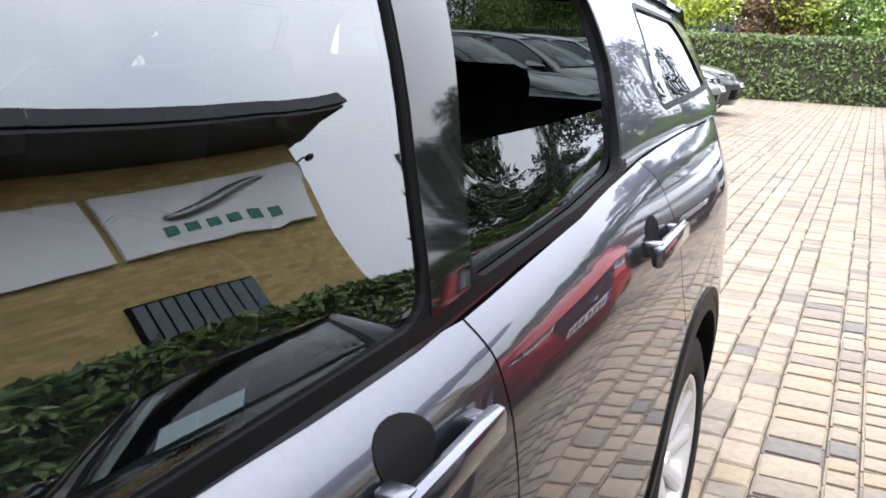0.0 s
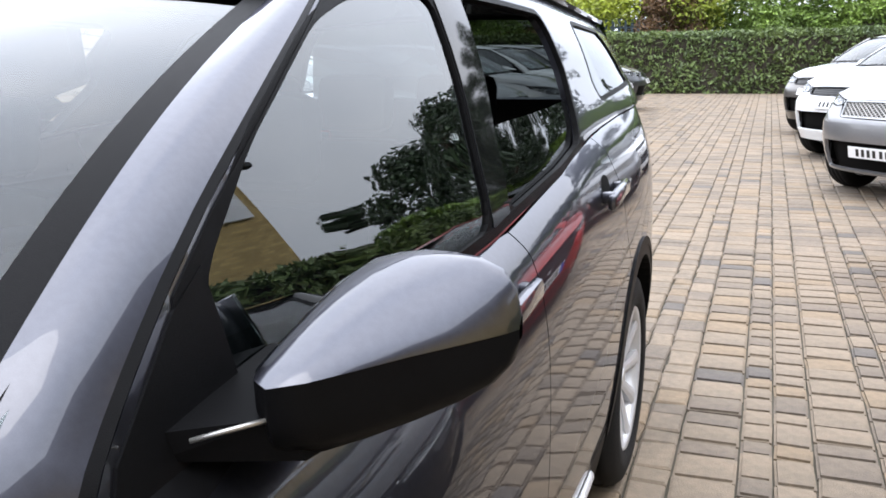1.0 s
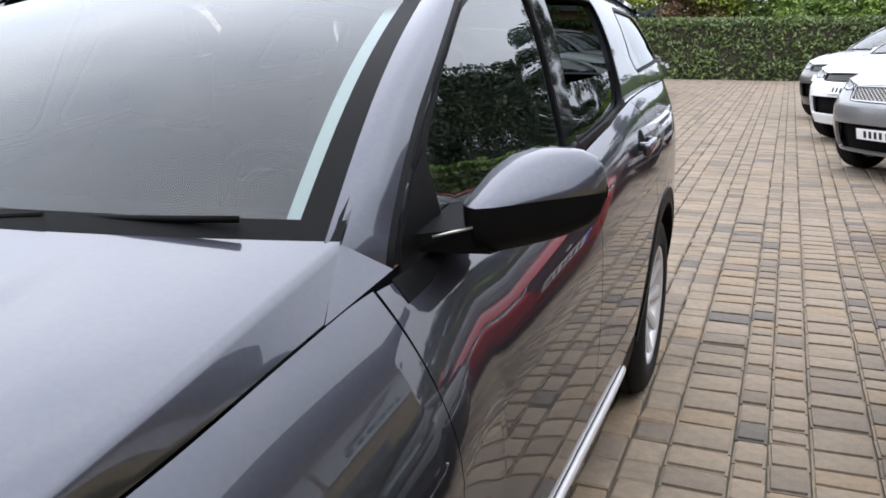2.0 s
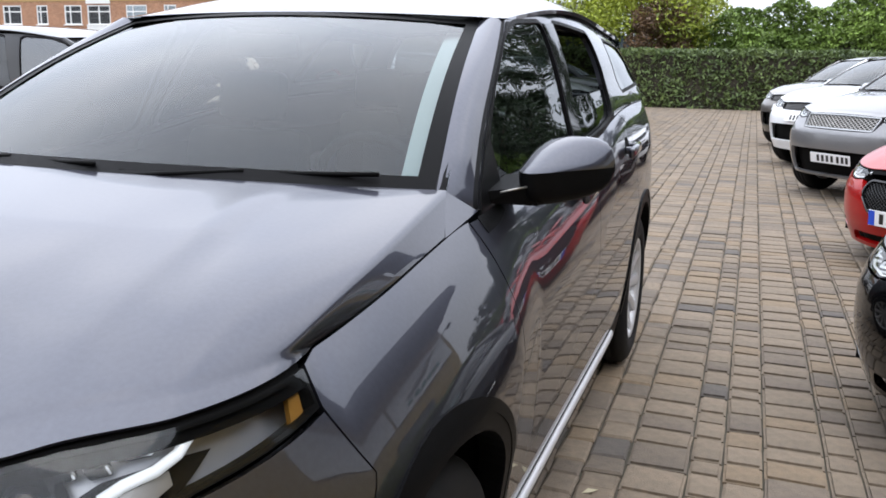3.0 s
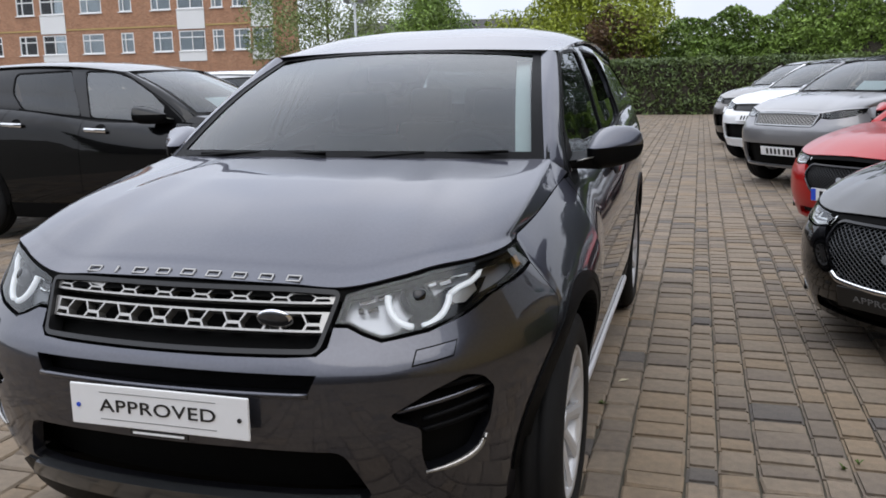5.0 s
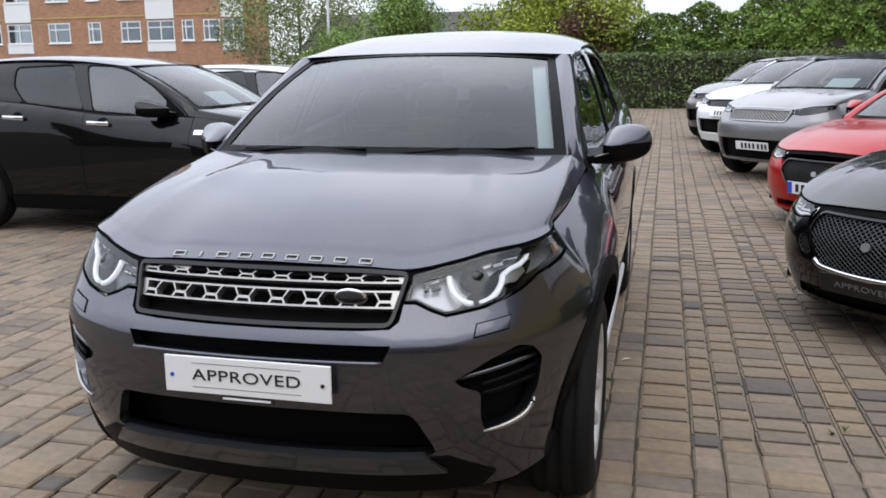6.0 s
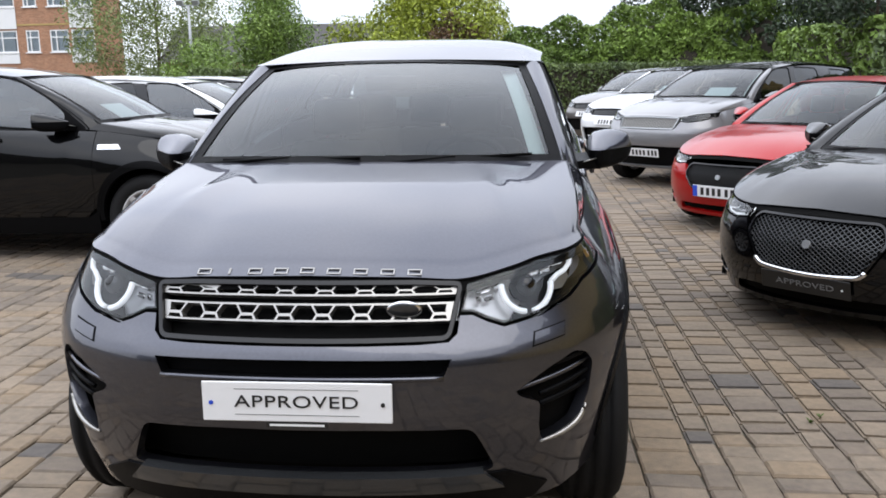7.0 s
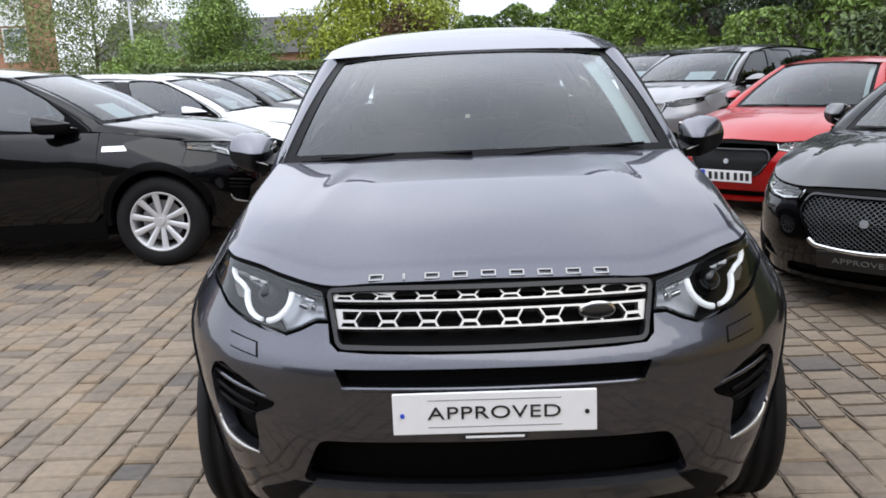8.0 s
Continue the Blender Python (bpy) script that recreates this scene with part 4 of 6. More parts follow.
        topl = [(s, min(z1, float(self.top(abs(s))) - 0.008)) for s in np.linspace(rt[1][0], -rt[1][0], n)]
        if sp.get("mid"):
            mx, mz = sp["mid"]
            ms = self.F([(mx, mz)])[0]
            out = bot + [ms] + topl + [(-ms[0], ms[1])]
        else:
            out = bot + topl
        out = rounded(out, sp.get("gr_round", 0.02), 4)
        gr = new("grille")
        gr.parent = self.root
        # near-black sheet paints the shaded depth behind the grille
        self.skin("grille_shade_backing", shrink(out, -0.01), M_VOID, gr, depth=0.055, gap=0, thick=0)
        self.skin("grille_frame", shrink(out, -0.004), M_STEEL if kind == "net" else (M_SURROUND if kind == "hex" else M_GLOSSBLACK), gr, holes=[shrink(out, 0.007 if kind in ("hex", "rrs") else 0.008)[::-1]], depth=-0.004, gap=0, thick=0.05)
        P = self.P

        def strip(a, b, w, dp, m, nme, k=10):
            """A flat bar from a to b on the grille's surface."""
            a, b = np.array(a, float), np.array(b, float)
            d = b - a
            nn = np.array([-d[1], d[0]]) / max(np.linalg.norm(d), 1e-9) * w / 2
            o = [tuple(a - nn + d * i / k) for i in range(k + 1)] + [tuple(a + nn + d * i / k) for i in range(k, -1, -1)]
            return o
        if kind == "hex":
            # two satin bars, each a pierced run of six-sided cells
            for zb, zt in ((0.881, 0.915), (0.817, 0.863)):
                tl = lambda z: float(self.sx(x0 + (x1 - x0) * (z - z0) / (z1 - z0))) - 0.008
                o = [(s, zb) for s in np.linspace(-tl(zb), tl(zb), 12)] + [(s, min(zt, float(self.top(abs(s))) - 0.005)) for s in np.linspace(tl(zt), -tl(zt), 12)]
                holes = []
                w = 2 * tl(zb) / 7.5
                lim = tl(zb) - 0.007
                h = (zt - zb)
                for i in range(-3, 4):
                    c = i * w
                    lo, hi, mid_ = zb + 0.005, min(zt, float(self.top(abs(c) + 0.6 * w)) - 0.006, float(self.top(abs(c))) - 0.006) - 0.005, zb + 0.42 * h
                    hx = [(c - 0.24 * w, lo), (c + 0.24 * w, lo), (c + 0.325 * w, mid_), (c + 0.18 * w, hi), (c - 0.18 * w, hi), (c - 0.325 * w, mid_)]
                    if abs(c) + 0.43 * w < tl(zb):
                        holes.append(hx)
                    cc = c + w * 0.5
                    for cc in ([cc - w, cc] if i == -3 else [cc]):
                        q = lambda t: max(-lim, min(lim, cc + t * w))
                        holes.append([(q(-0.19), lo), (q(0.19), lo), (q(0.145), lo + 0.2 * h), (q(-0.145), lo + 0.2 * h)])
                        holes.append([(q(-0.15), mid_ + 0.04 * h), (q(0.15), mid_ + 0.04 * h), (q(0.26), hi), (q(-0.26), hi)])
                self.skin("grille_bar", o, M_SATIN, gr, holes=[hh[::-1] for hh in holes], depth=0.008, gap=0, thick=0.03, step=0.2)
            # oval badge, plain
            c = P(-0.004)(np.array([[float(self.sx(0.284)), 0.842]]))[0]
            bm = bmesh.new()
            bmesh.ops.create_uvsphere(bm, u_segments=24, v_segments=10, radius=1.0, matrix=Matrix.Translation(c) @ pose(0, 0, 0, 25, 0, 4) @ Matrix.Diagonal((0.050, 0.012, 0.032, 1)))
            bd = part("badge", bm, M_CHROME, gr, "plain oval badge", True)
            bm = bmesh.new()
            bmesh.ops.create_uvsphere(bm, u_segments=24, v_segments=10, radius=1.0, matrix=Matrix.Translation(c + np.array([0, -0.005, 0.002])) @ pose(0, 0, 0, 25, 0, 4) @ Matrix.Diagonal((0.043, 0.010, 0.026, 1)))
            part("badge_field", bm, M_CHAR, bd, "", True)
        elif kind in ("mesh", "net"):
            v, f = [], []
            pit = 0.052 if kind == "net" else 0.034
            wdt = 0.011 if kind == "net" else 0.006
            lim = max(p[0] for p in out)
            zl, zh = min(p[1] for p in out), max(p[1] for p in out)
            inside = lambda p: sum(((a[1] > p[1]) != (b[1] > p[1])) and (p[0] < (b[0] - a[0]) * (p[1] - a[1]) / (b[1] - a[1] + 1e-12) + a[0]) for a, b in zip(out, out[1:] + out[:1])) % 2 == 1
            asp = 0.62 if kind == "net" else 0.8
            for d in (1, -1):
                k = -80
                while k < 80:
                    c0 = k * pit
                    steps = np.linspace(-lim, lim, 90)
                    run = []
                    for x in steps:
                        z = (zl + zh) / 2 + d * asp * (x - c0)
                        if inside((x, z)):
                            run.append((x, z))
                    if len(run) > 2:
                        q = P(0.012)(np.array(run))
                        vv, ff = tube([q[0], *q[2:-1:3], q[-1]], wdt / 2, 5)
                        o = len(v)
                        v += vv
                        f += [tuple(i + o for i in t) for t in ff]
                    k += 1
            put("grille_mesh", mesh_of("grille_mesh", v, f, True), M_SATIN if kind == "net" else sp.get("mesh_mat", M_CHAR), gr)
            c = P(-0.004)(np.array([[0.0, (zl * 0.45 + zh * 0.55)]]))[0]
            if kind == "mesh":
                bm = cyl(0.024, 0.024, 0.014, c, pose(0, 0, 0, 80), 24)
                part("badge", bm, M_STEEL, gr, "plain round badge", True)
        else:
            for z in np.linspace(z0 + 0.03, z1 - 0.025, 3 if kind == "rrs" else 4):
                s1 = float(self.sx(x0)) - 0.02
                self.skin("grille_bar", [(s, z - 0.010) for s in np.linspace(-s1, s1, 8)] + [(s, z + 0.010) for s in np.linspace(s1, -s1, 8)], M_GLOSSBLACK if kind == "rrs" else M_STEEL, gr, depth=0.012, gap=0, thick=0.02)
        if kind == "mesh":
            # chrome sweep below the opening
            s1 = rt[0][0]
            pts = self.P(-0.004)(np.array([(s, z) for s, z in [(p[0], p[1]) for p in out if p[1] < (z0 + z1) / 2 + 0.0]]))
            o = sorted(pts.tolist(), key=lambda p: p[0])
            v, f = tube(o, sp.get("sweep", 0.010), 6)
            put("grille_sweep", mesh_of("grille_sweep", v, f, True), sp.get("sweep_mat", M_CHROME), gr, "bright lower grille surround")

    def lamps(self, lamp):
        sp = self.s
        cs = [p[0] for p in lamp]
        for sg in (1, -1):
            ol = [(sg * s, z) for s, z in lamp]
            ol = ol if sg > 0 else ol[::-1]
            a = 0.5 * sum(p[0] * q[1] - q[0] * p[1] for p, q in zip(ol, ol[1:] + ol[:1]))
            if a < 0:
                ol = ol[::-1]
            hl = new("headlamp")
            hl.parent = self.root
            self.skin("lamp_housing", ol, M_LAMPGREY if sp["grille_kind"] == "hex" else M_GLOSSBLACK, hl, depth=0.06, gap=-0.004, thick=0, step=0.08)
            self.skin("lamp_bezel", ol, M_VOID, hl, holes=[shrink(ol, 0.010)[::-1]], depth=0.004, gap=0.002, thick=0.06)
            lens = self.skin("lens", ol, M_LENS, hl, depth=0.002, gap=0.004, thick=0, label="clear lamp lens")
            lens.visible_shadow = False
            f = lambda x, z, d: self.P(d)(np.array([[sg * float(self.sx(x)), z]]))[0]
            if sp["grille_kind"] == "hex":
                cx_, cz_, r = 0.640, 0.893, 0.062
                c = f(cx_, cz_, 0.05)
                ax = f(cx_, cz_, 0.0) - f(cx_, cz_, 0.06)
                rot = Vector(ax).to_track_quat("Z", "Y").to_matrix().to_4x4()
                bm = cyl(0.040, 0.045, 0.02, c, rot, 28)
                part("projector_ring", bm, M_VOID, hl, smooth=True)
                bm = bmesh.new()
                bmesh.ops.create_uvsphere(bm, u_segments=24, v_segments=12, radius=0.037, matrix=Matrix.Translation(Vector(c) + Vector(ax) * 0.25))
                part("projector", bm, M_GLOSSBLACK, hl, "dark glass projector", True)
                for o in ([(0.575, 0.800), (0.66, 0.817), (0.745, 0.848), (0.79, 0.875), (0.825, 0.925), (0.77, 0.925), (0.71, 0.915), (0.665, 0.888), (0.615, 0.843)],):
                    o = [(sg * s, z) for s, z in self.F(o)]
                    a = 0.5 * sum(p[0] * q[1] - q[0] * p[1] for p, q in zip(o, o[1:] + o[:1]))
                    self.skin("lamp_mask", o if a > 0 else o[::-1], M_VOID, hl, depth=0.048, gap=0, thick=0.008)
                # open ring of light guide, gap at the bottom
                for a0, a1 in ((176, 262), (278, 358)):
                    p = [f(cx_ + 0.074 * math.cos(radians(a)), cz_ + 0.002 + 0.070 * math.sin(radians(a)), 0.022) for a in np.linspace(a0, a1, 12)]
                    v, ff = tube(p, 0.009, 8)
                    put("light_guide", mesh_of("light_guide", v, ff, True), M_DRL, hl, "white running-light guide")
                p = [f(0.714, 0.893, 0.02), f(0.735, 0.906, 0.02), f(0.765, 0.915, 0.02), f(0.785, 0.928, 0.02), f(0.80, 0.955, 0.02)]
                v, ff = tube(p, 0.008, 6)
                put("light_guide", mesh_of("light_guide", v, ff, True), M_DRL, hl)
                for x, z, w, h in ((0.53, 0.872, 0.03, 0.016), (0.515, 0.892, 0.045, 0.013), (0.665, 0.925, 0.04, 0.018), (0.705, 0.928, 0.035, 0.02), (0.555, 0.90, 0.03, 0.012), (0.50, 0.87, 0.016, 0.02), (0.74, 0.94, 0.05, 0.012), (0.72, 0.872, 0.02, 0.012)):
                    bm = box((w, 0.012, h), f(x, z, 0.035), 0.004, rot=pose(0, 0, 0, 20, sg * -15, sg * 20))
                    part("reflector", bm, M_CHROME, hl)
                o = [(sg * s, z) for s, z in self.F([(0.715, 0.872), (0.755, 0.872), (0.785, 0.895), (0.78, 0.912), (0.73, 0.897)])]
                a = 0.5 * sum(p[0] * q[1] - q[0] * p[1] for p, q in zip(o, o[1:] + o[:1]))
                self.skin("indicator", o if a > 0 else o[::-1], M_SATIN, hl, depth=0.03, gap=0, thick=0.01)
                o = [(sg * s, z) for s, z in self.S([(0.435, 0.912), (0.475, 0.925), (0.485, 0.962), (0.45, 0.955)])]
                a = 0.5 * sum(p[0] * q[1] - q[0] * p[1] for p, q in zip(o, o[1:] + o[:1]))
                self.skin("side_marker", o if a > 0 else o[::-1], M_AMBER, hl, depth=0.02, gap=0, thick=0.01)
            else:
                smin, smax = min(cs), max(cs)
                ev = [(t, np.interp(t, [0, 1], [smin, smax])) for t in (0.25, 0.5, 0.75)]
                for t, s in ev:
                    zs = [p[1] for p in lamp if abs(p[0] - s) < (smax - smin) * 0.3]
                    zc = 0.5 * (min(zs) + max(zs))
                    c = self.P(0.035)(np.array([[sg * s, zc]]))[0]
                    bm = cyl(0.030, 0.036, 0.03, c, pose(0, 0, 0, 90, 0, sg * 25 * t), 20)
                    part("reflector", bm, M_CHROME, hl, smooth=True)
                low = sorted([p for p in lamp if p[1] < np.mean([q[1] for q in lamp])], key=lambda p: p[0])
                if len(low) > 2:
                    p = [self.P(0.015)(np.array([[sg * s, z + 0.014]]))[0] for s, z in low]
                    v, ff = tube(p, 0.006, 6)
                    put("light_guide", mesh_of("light_guide", v, ff, True), M_DRL, hl)

    def plate(self):
        sp = self.s
        z = sp["plate_z"]
        c = self.P(-0.014)(np.array([[0.0, z]]))[0]
        c2 = self.P(-0.014)(np.array([[0.0, z + 0.05]]))[0]
        tilt = math.degrees(math.atan2(c2[1] - c[1], 0.05))
        c = c + np.array([0, -0.010 if sp["slot"] else 0.004, 0])
        pl = new("number_plate")
        pl.parent = self.root
        pl.matrix_basis = pose(*c, -tilt)
        pl["label"] = "dealer plate" if self.plate_kind.startswith("approved") else "number plate"
        dark = self.plate_kind == "approved_black"
        base = box((0.52, 0.008, 0.111), (0, 0, 0), 0.003)
        part("plate_base", base, M_INK if dark else M_PLATE, pl)
        up = pose(0, -0.0045, 0, 90)
        ink = M_GREYINK if dark else M_INK
        if self.plate_kind.startswith("approved"):
            words("APPROVED", 0.050, ink, pl, pose(0, -0.0045, 0.0, 90) @ Matrix.Diagonal((1.32, 0.95, 1, 1)), spacing=1.06, label="APPROVED in thin capitals")
            if not dark:
                for zz in (0.036, -0.036):
                    part("plate_line", box((0.34, 0.001, 0.0016), (0, -0.0045, zz)), M_GREYINK, pl)
                for x, mt in ((-0.235, M_BLUE), (0.235, M_INK)):
                    part("plate_screw", cyl(0.006, 0.006, 0.004, (x, -0.005, -0.003), pose(0, 0, 0, 90), 12), mt, pl)
                part("plate_flange", box((0.17, 0.006, 0.014), (0, -0.002, -0.064)), M_INK, pl)
                part("web_bar", box((0.15, 0.001, 0.006), (0, -0.0055, -0.064)), M_PLATE, pl)
            else:
                part("plate_screw", cyl(0.006, 0.006, 0.004, (0.215, -0.005, 0), pose(0, 0, 0, 90), 12), M_PLATE, pl)
        else:
            if self.plate_kind == "bars_blue":
                part("blue_band", box((0.05, 0.001, 0.105), (-0.233, -0.0045, 0)), M_BLUE, pl)
            for i, x in enumerate((-0.17, -0.105, -0.04, 0.025, 0.105, 0.17, 0.228)):
                part("plate_bar", box((0.034, 0.001, 0.072), (x * 0.94 + 0.005, -0.0048, 0)), M_INK, pl)
        if sp["slot"]:
            # raised plain outlines in place of the bonnet lettering
            for i in range(9):
                x = -0.313 + i * 0.626 / 8
                s = float(self.sx(abs(x))) * (1 if x >= 0 else -1)
                c = self.P(-0.003)(np.array([[s, float(self.top(abs(s))) + 0.0]]))[0] + np.array([0, 0.022, 0.0115])
                w, h, e = (0.006 if i == 1 else 0.040), 0.019, 0.0038
                bm = bmesh.new()
                turn = pose(*c, -58)
                for sx_, sz_, px_, pz_ in ((w, e, 0, h / 2), (w, e, 0, -h / 2), (e, h, w / 2 - e / 2, 0), (e, h, e / 2 - w / 2, 0)):
                    bmesh.ops.create_cube(bm, size=1.0, matrix=turn @ Matrix.Translation((px_, 0, pz_)) @ Matrix.Diagonal((sx_, 0.004, sz_, 1)))
                part("bonnet_lettering_bar", bm, M_SATIN, self.bonnet, "plain bright outline")

    def wheels(self):
        sp = self.s
        R, rr, tw = sp.get("tyre", sp["R"]), sp["rim"], sp["tw"]
        h = tw / 2
        tyre = [(h - 0.02, rr), (h - 0.004, rr + 0.012), (h, (R + rr) / 2), (h - 0.012, R - 0.028), (h - 0.035, R - 0.006)]
        for g in (0.05, 0.0, -0.05):
            tyre += [(g + 0.012, R), (g + 0.008, R - 0.008), (g - 0.008, R - 0.008), (g - 0.012, R)]
        tyre += [(-h + 0.035, R - 0.006), (-h + 0.012, R - 0.028), (-h, (R + rr) / 2), (-h + 0.02, rr)]
        v, f = lathe(tyre, 56)
        me_t = mesh_of("tyre", v, f, True)
        rimp = [(h - 0.018, rr + 0.004), (h - 0.010, rr), (h - 0.016, rr - 0.012), (h - 0.035, rr - 0.022), (-h + 0.03, rr - 0.035), (-h + 0.02, rr)]
        v, f = lathe(rimp, 56)
        me_r = mesh_of("rim", v, f, True)
        v, f = lathe([(h - 0.10, 0.001), (h - 0.10, 0.17), (h - 0.11, 0.17)], 32)
        me_d = mesh_of("brake_disc", v, f)
        bm = cyl(0.034, 0.030, 0.02, (h - 0.042, 0, 0), pose(0, 0, 0, 0, 90), 20)
        bm = cyl(0.075, 0.062, 0.03, (h - 0.06, 0, 0), pose(0, 0, 0, 0, 90), 24, bm)
        me_h = bpy.data.meshes.new("hub")
        bm.to_mesh(me_h)
        bm.free()
        spk = []
        n = sp["spokes"]
        for k in range(n):
            bm = bmesh.new()
            prof = [(0.05, 0.020, -0.052, 0.03), (0.12, 0.021, -0.040, 0.026), (rr - 0.03, 0.027, -0.026, 0.022), (rr - 0.012, 0.034, -0.022, 0.02)]
            rows = []
            for r, w, x, d in prof:
                rows.append([bm.verts.new((h + x, s * w, r)) for s in (-1, -0.4, 0.4, 1)] + [bm.verts.new((h + x - d, s * w * 0.8, r)) for s in (1, -1)])
                rows[-1][1].co.x += 0.006
                rows[-1][2].co.x += 0.006
            for a, b in zip(rows, rows[1:]):
                for i in range(6):
                    bm.faces.new((a[i], a[(i + 1) % 6], b[(i + 1) % 6], b[i]))
            bmesh.ops.transform(bm, matrix=pose(0, 0, 0, 360 * k / n + (5 if not sp["twin"] else (8 if k % 2 else -8))), verts=bm.verts)
            me = bpy.data.meshes.new("spoke")
            bm.normal_update()
            bmesh.ops.recalc_face_normals(bm, faces=bm.faces[:])
            bm.to_mesh(me)
            bm.free()
            spk.append(me)
        for yc in (sp["yf"], sp["yr"]):
            for sg in (1, -1):
                x = float(self.P0(np.array([[float(self.sy(yc)), 0.62]]))[0][0]) - h - 0.012
                w = new("wheel")
                w.parent = self.root
                w.matrix_basis = pose(sg * x, yc, R - sp.get("lift", 0.0), 37 if yc < 2 else 11, 0, 0 if sg > 0 else 180)
                put("tyre", me_t, M_RUBBER, w)
                put("rim", me_r, M_ALLOY, w, "silver alloy rim")
                put("brake_disc", me_d, M_STEEL, w)
                put("hub", me_h, M_ALLOY, w)
                for me in spk:
                    put("spoke", me, M_ALLOY, w)
            # dark liner above each wheel
        for yc in (sp["yf"], sp["yr"]):
            for sg in (1, -1):
                n = 16
                r = sp["arch"] - 0.005
                v = []
                for i in range(n + 1):
                    a = radians(-8 + 196 * i / n)
                    for xx in (0.52, 0.90 if math.cos(a) > -0.35 or yc > 2 else 0.77):
                        v.append((sg * xx, yc + r * math.cos(a), sp["R"] + r * math.sin(a)))
                f = [(2 * i, 2 * i + 1, 2 * i + 3, 2 * i + 2) for i in range(n)]
                v.append((sg * 0.52, yc, sp["R"]))
                f += [(2 * i, 2 * i + 2, len(v) - 1) for i in range(n)]
                put("wheel_liner", mesh_of("wheel_liner", v, f, True), M_VOID, self.root)

    def mirrors(self):
        sp = self.s
        x, y, z = sp["mirror"]
        for sg in (1, -1):
            mr = new("door_mirror")
            mr.parent = self.root
            mr.matrix_basis = pose(0, y, z)
            mr.scale = (sg * 1.0, 1, 1)
            # housing: a wedge swept back from its inner front corner, split along a level line into cap and base
            secs = [(0.040, -0.105, 0.070, 0.030, 0.040), (0.052, -0.128, 0.100, 0.048, 0.066), (0.074, -0.143, 0.112, 0.063, 0.080), (0.10, -0.120, 0.116, 0.070, 0.084),
                    (0.128, -0.080, 0.116, 0.074, 0.082), (0.16, -0.032, 0.114, 0.073, 0.077), (0.19, 0.008, 0.111, 0.069, 0.068), (0.215, 0.042, 0.107, 0.058, 0.055), (0.230, 0.064, 0.101, 0.040, 0.038), (0.238, 0.080, 0.093, 0.012, 0.012)]
            over = ((0, 0), (0.02, 0.06), (0.1, 0.2), (0.25, 0.43), (0.45, 0.69), (0.62, 0.87), (0.78, 0.97), (0.90, 1.0), (0.97, 0.93), (1, 0.6), (1, 0))
            under = ((0, 0), (0.005, -0.4), (0.03, -0.72), (0.12, -0.92), (0.32, -1.0), (0.7, -1.0), (0.92, -0.9), (0.99, -0.6), (1, 0))
            for nme, prof, mt in (("mirror_cap", over, self.paint), ("mirror_base_shell", under, M_PLASTIC)):
                m = len(prof)
                v = [(x + dx_, y0 + (y1 - y0) * q, 0.102 + (up_ if w > 0 else dn) * w) for dx_, y0, y1, up_, dn in secs for q, w in prof]
                f = []
                for i in range(len(secs) - 1):
                    for k in range(m - 1):
                        q = (i * m + k, i * m + k + 1, (i + 1) * m + k + 1, (i + 1) * m + k)
                        f.append(q[::-1] if prof is over else q)
                f.append(tuple(range(m)) if prof is over else tuple(range(m))[::-1])
                put(nme, mesh_of(nme, v, f, True), mt, mr)
            # arm from the door to the base, with a bright line along its front edge
            v = [(x - 0.03, -0.17, 0.03), (x - 0.03, 0.03, 0.03), (x - 0.03, 0.03, 0.075), (x - 0.03, -0.17, 0.057), (x + 0.09, -0.11, 0.022), (x + 0.13, 0.06, 0.022), (x + 0.13, 0.06, 0.09), (x + 0.075, -0.13, 0.07)]
            put("mirror_foot", mesh_of("mirror_foot", v, [(0, 1, 2, 3), (7, 6, 5, 4), (0, 3, 7, 4), (1, 5, 6, 2), (3, 2, 6, 7), (0, 4, 5, 1)]), M_PLASTIC, mr)
            v, f = tube([(x + 0.013, -0.172, 0.058), (x + 0.04, -0.158, 0.065), (x + 0.075, -0.132, 0.071)], 0.0025, 6)
            put("foot_trim", mesh_of("foot_trim", v, f, True), M_SATIN, mr)
            bm = box((0.15, 0.006, 0.10), (x + 0.125, 0.115, 0.10), 0.002)
            part("mirror_glass", bm, M_CHROME, mr)
        # sail behind the pillar foot
        fw = sp["front_win"]
        ay, az = sp["a_base"]
        edge = lambda y: az + (float(smoothed(sp["rail_z"])(sp["ws_y"])) - az) * ((y - ay) / (sp["ws_y"] - ay)) ** sp["a_pow"] - 0.014
        self.gside("mirror_sail", [(ay + 0.02, fw[0][1] - 0.004), (fw[0][0] + 0.03, fw[0][1] - 0.002), (fw[0][0] + 0.016, fw[0][1] + 0.05), (fw[0][0] + 0.012, edge(fw[0][0] + 0.012) - 0.01), (fw[0][0] - 0.05, edge(fw[0][0] - 0.05)), (ay + 0.04, edge(ay + 0.04))], M_PLASTIC, gap=0, depth=-0.004, thick=0.01)
        if sp.get("open_rear"):
            d = sp["door_front"]
            zt = lambda q: float(self.top(self.sy(q)))
            low = self.S([(d + 0.05, zt(d + 0.05) - 0.034), (d + 0.14, zt(d + 0.14) - 0.030), (d + 0.24, zt(d + 0.24) - 0.016), (d + 0.24, zt(d + 0.24) - 0.001), (d + 0.05, zt(d + 0.05) - 0.001)])
            self.both("mirror_base_panel", low, M_PLASTIC, gap=0, depth=-0.0015, thick=0.004, label="black panel at the mirror's foot")

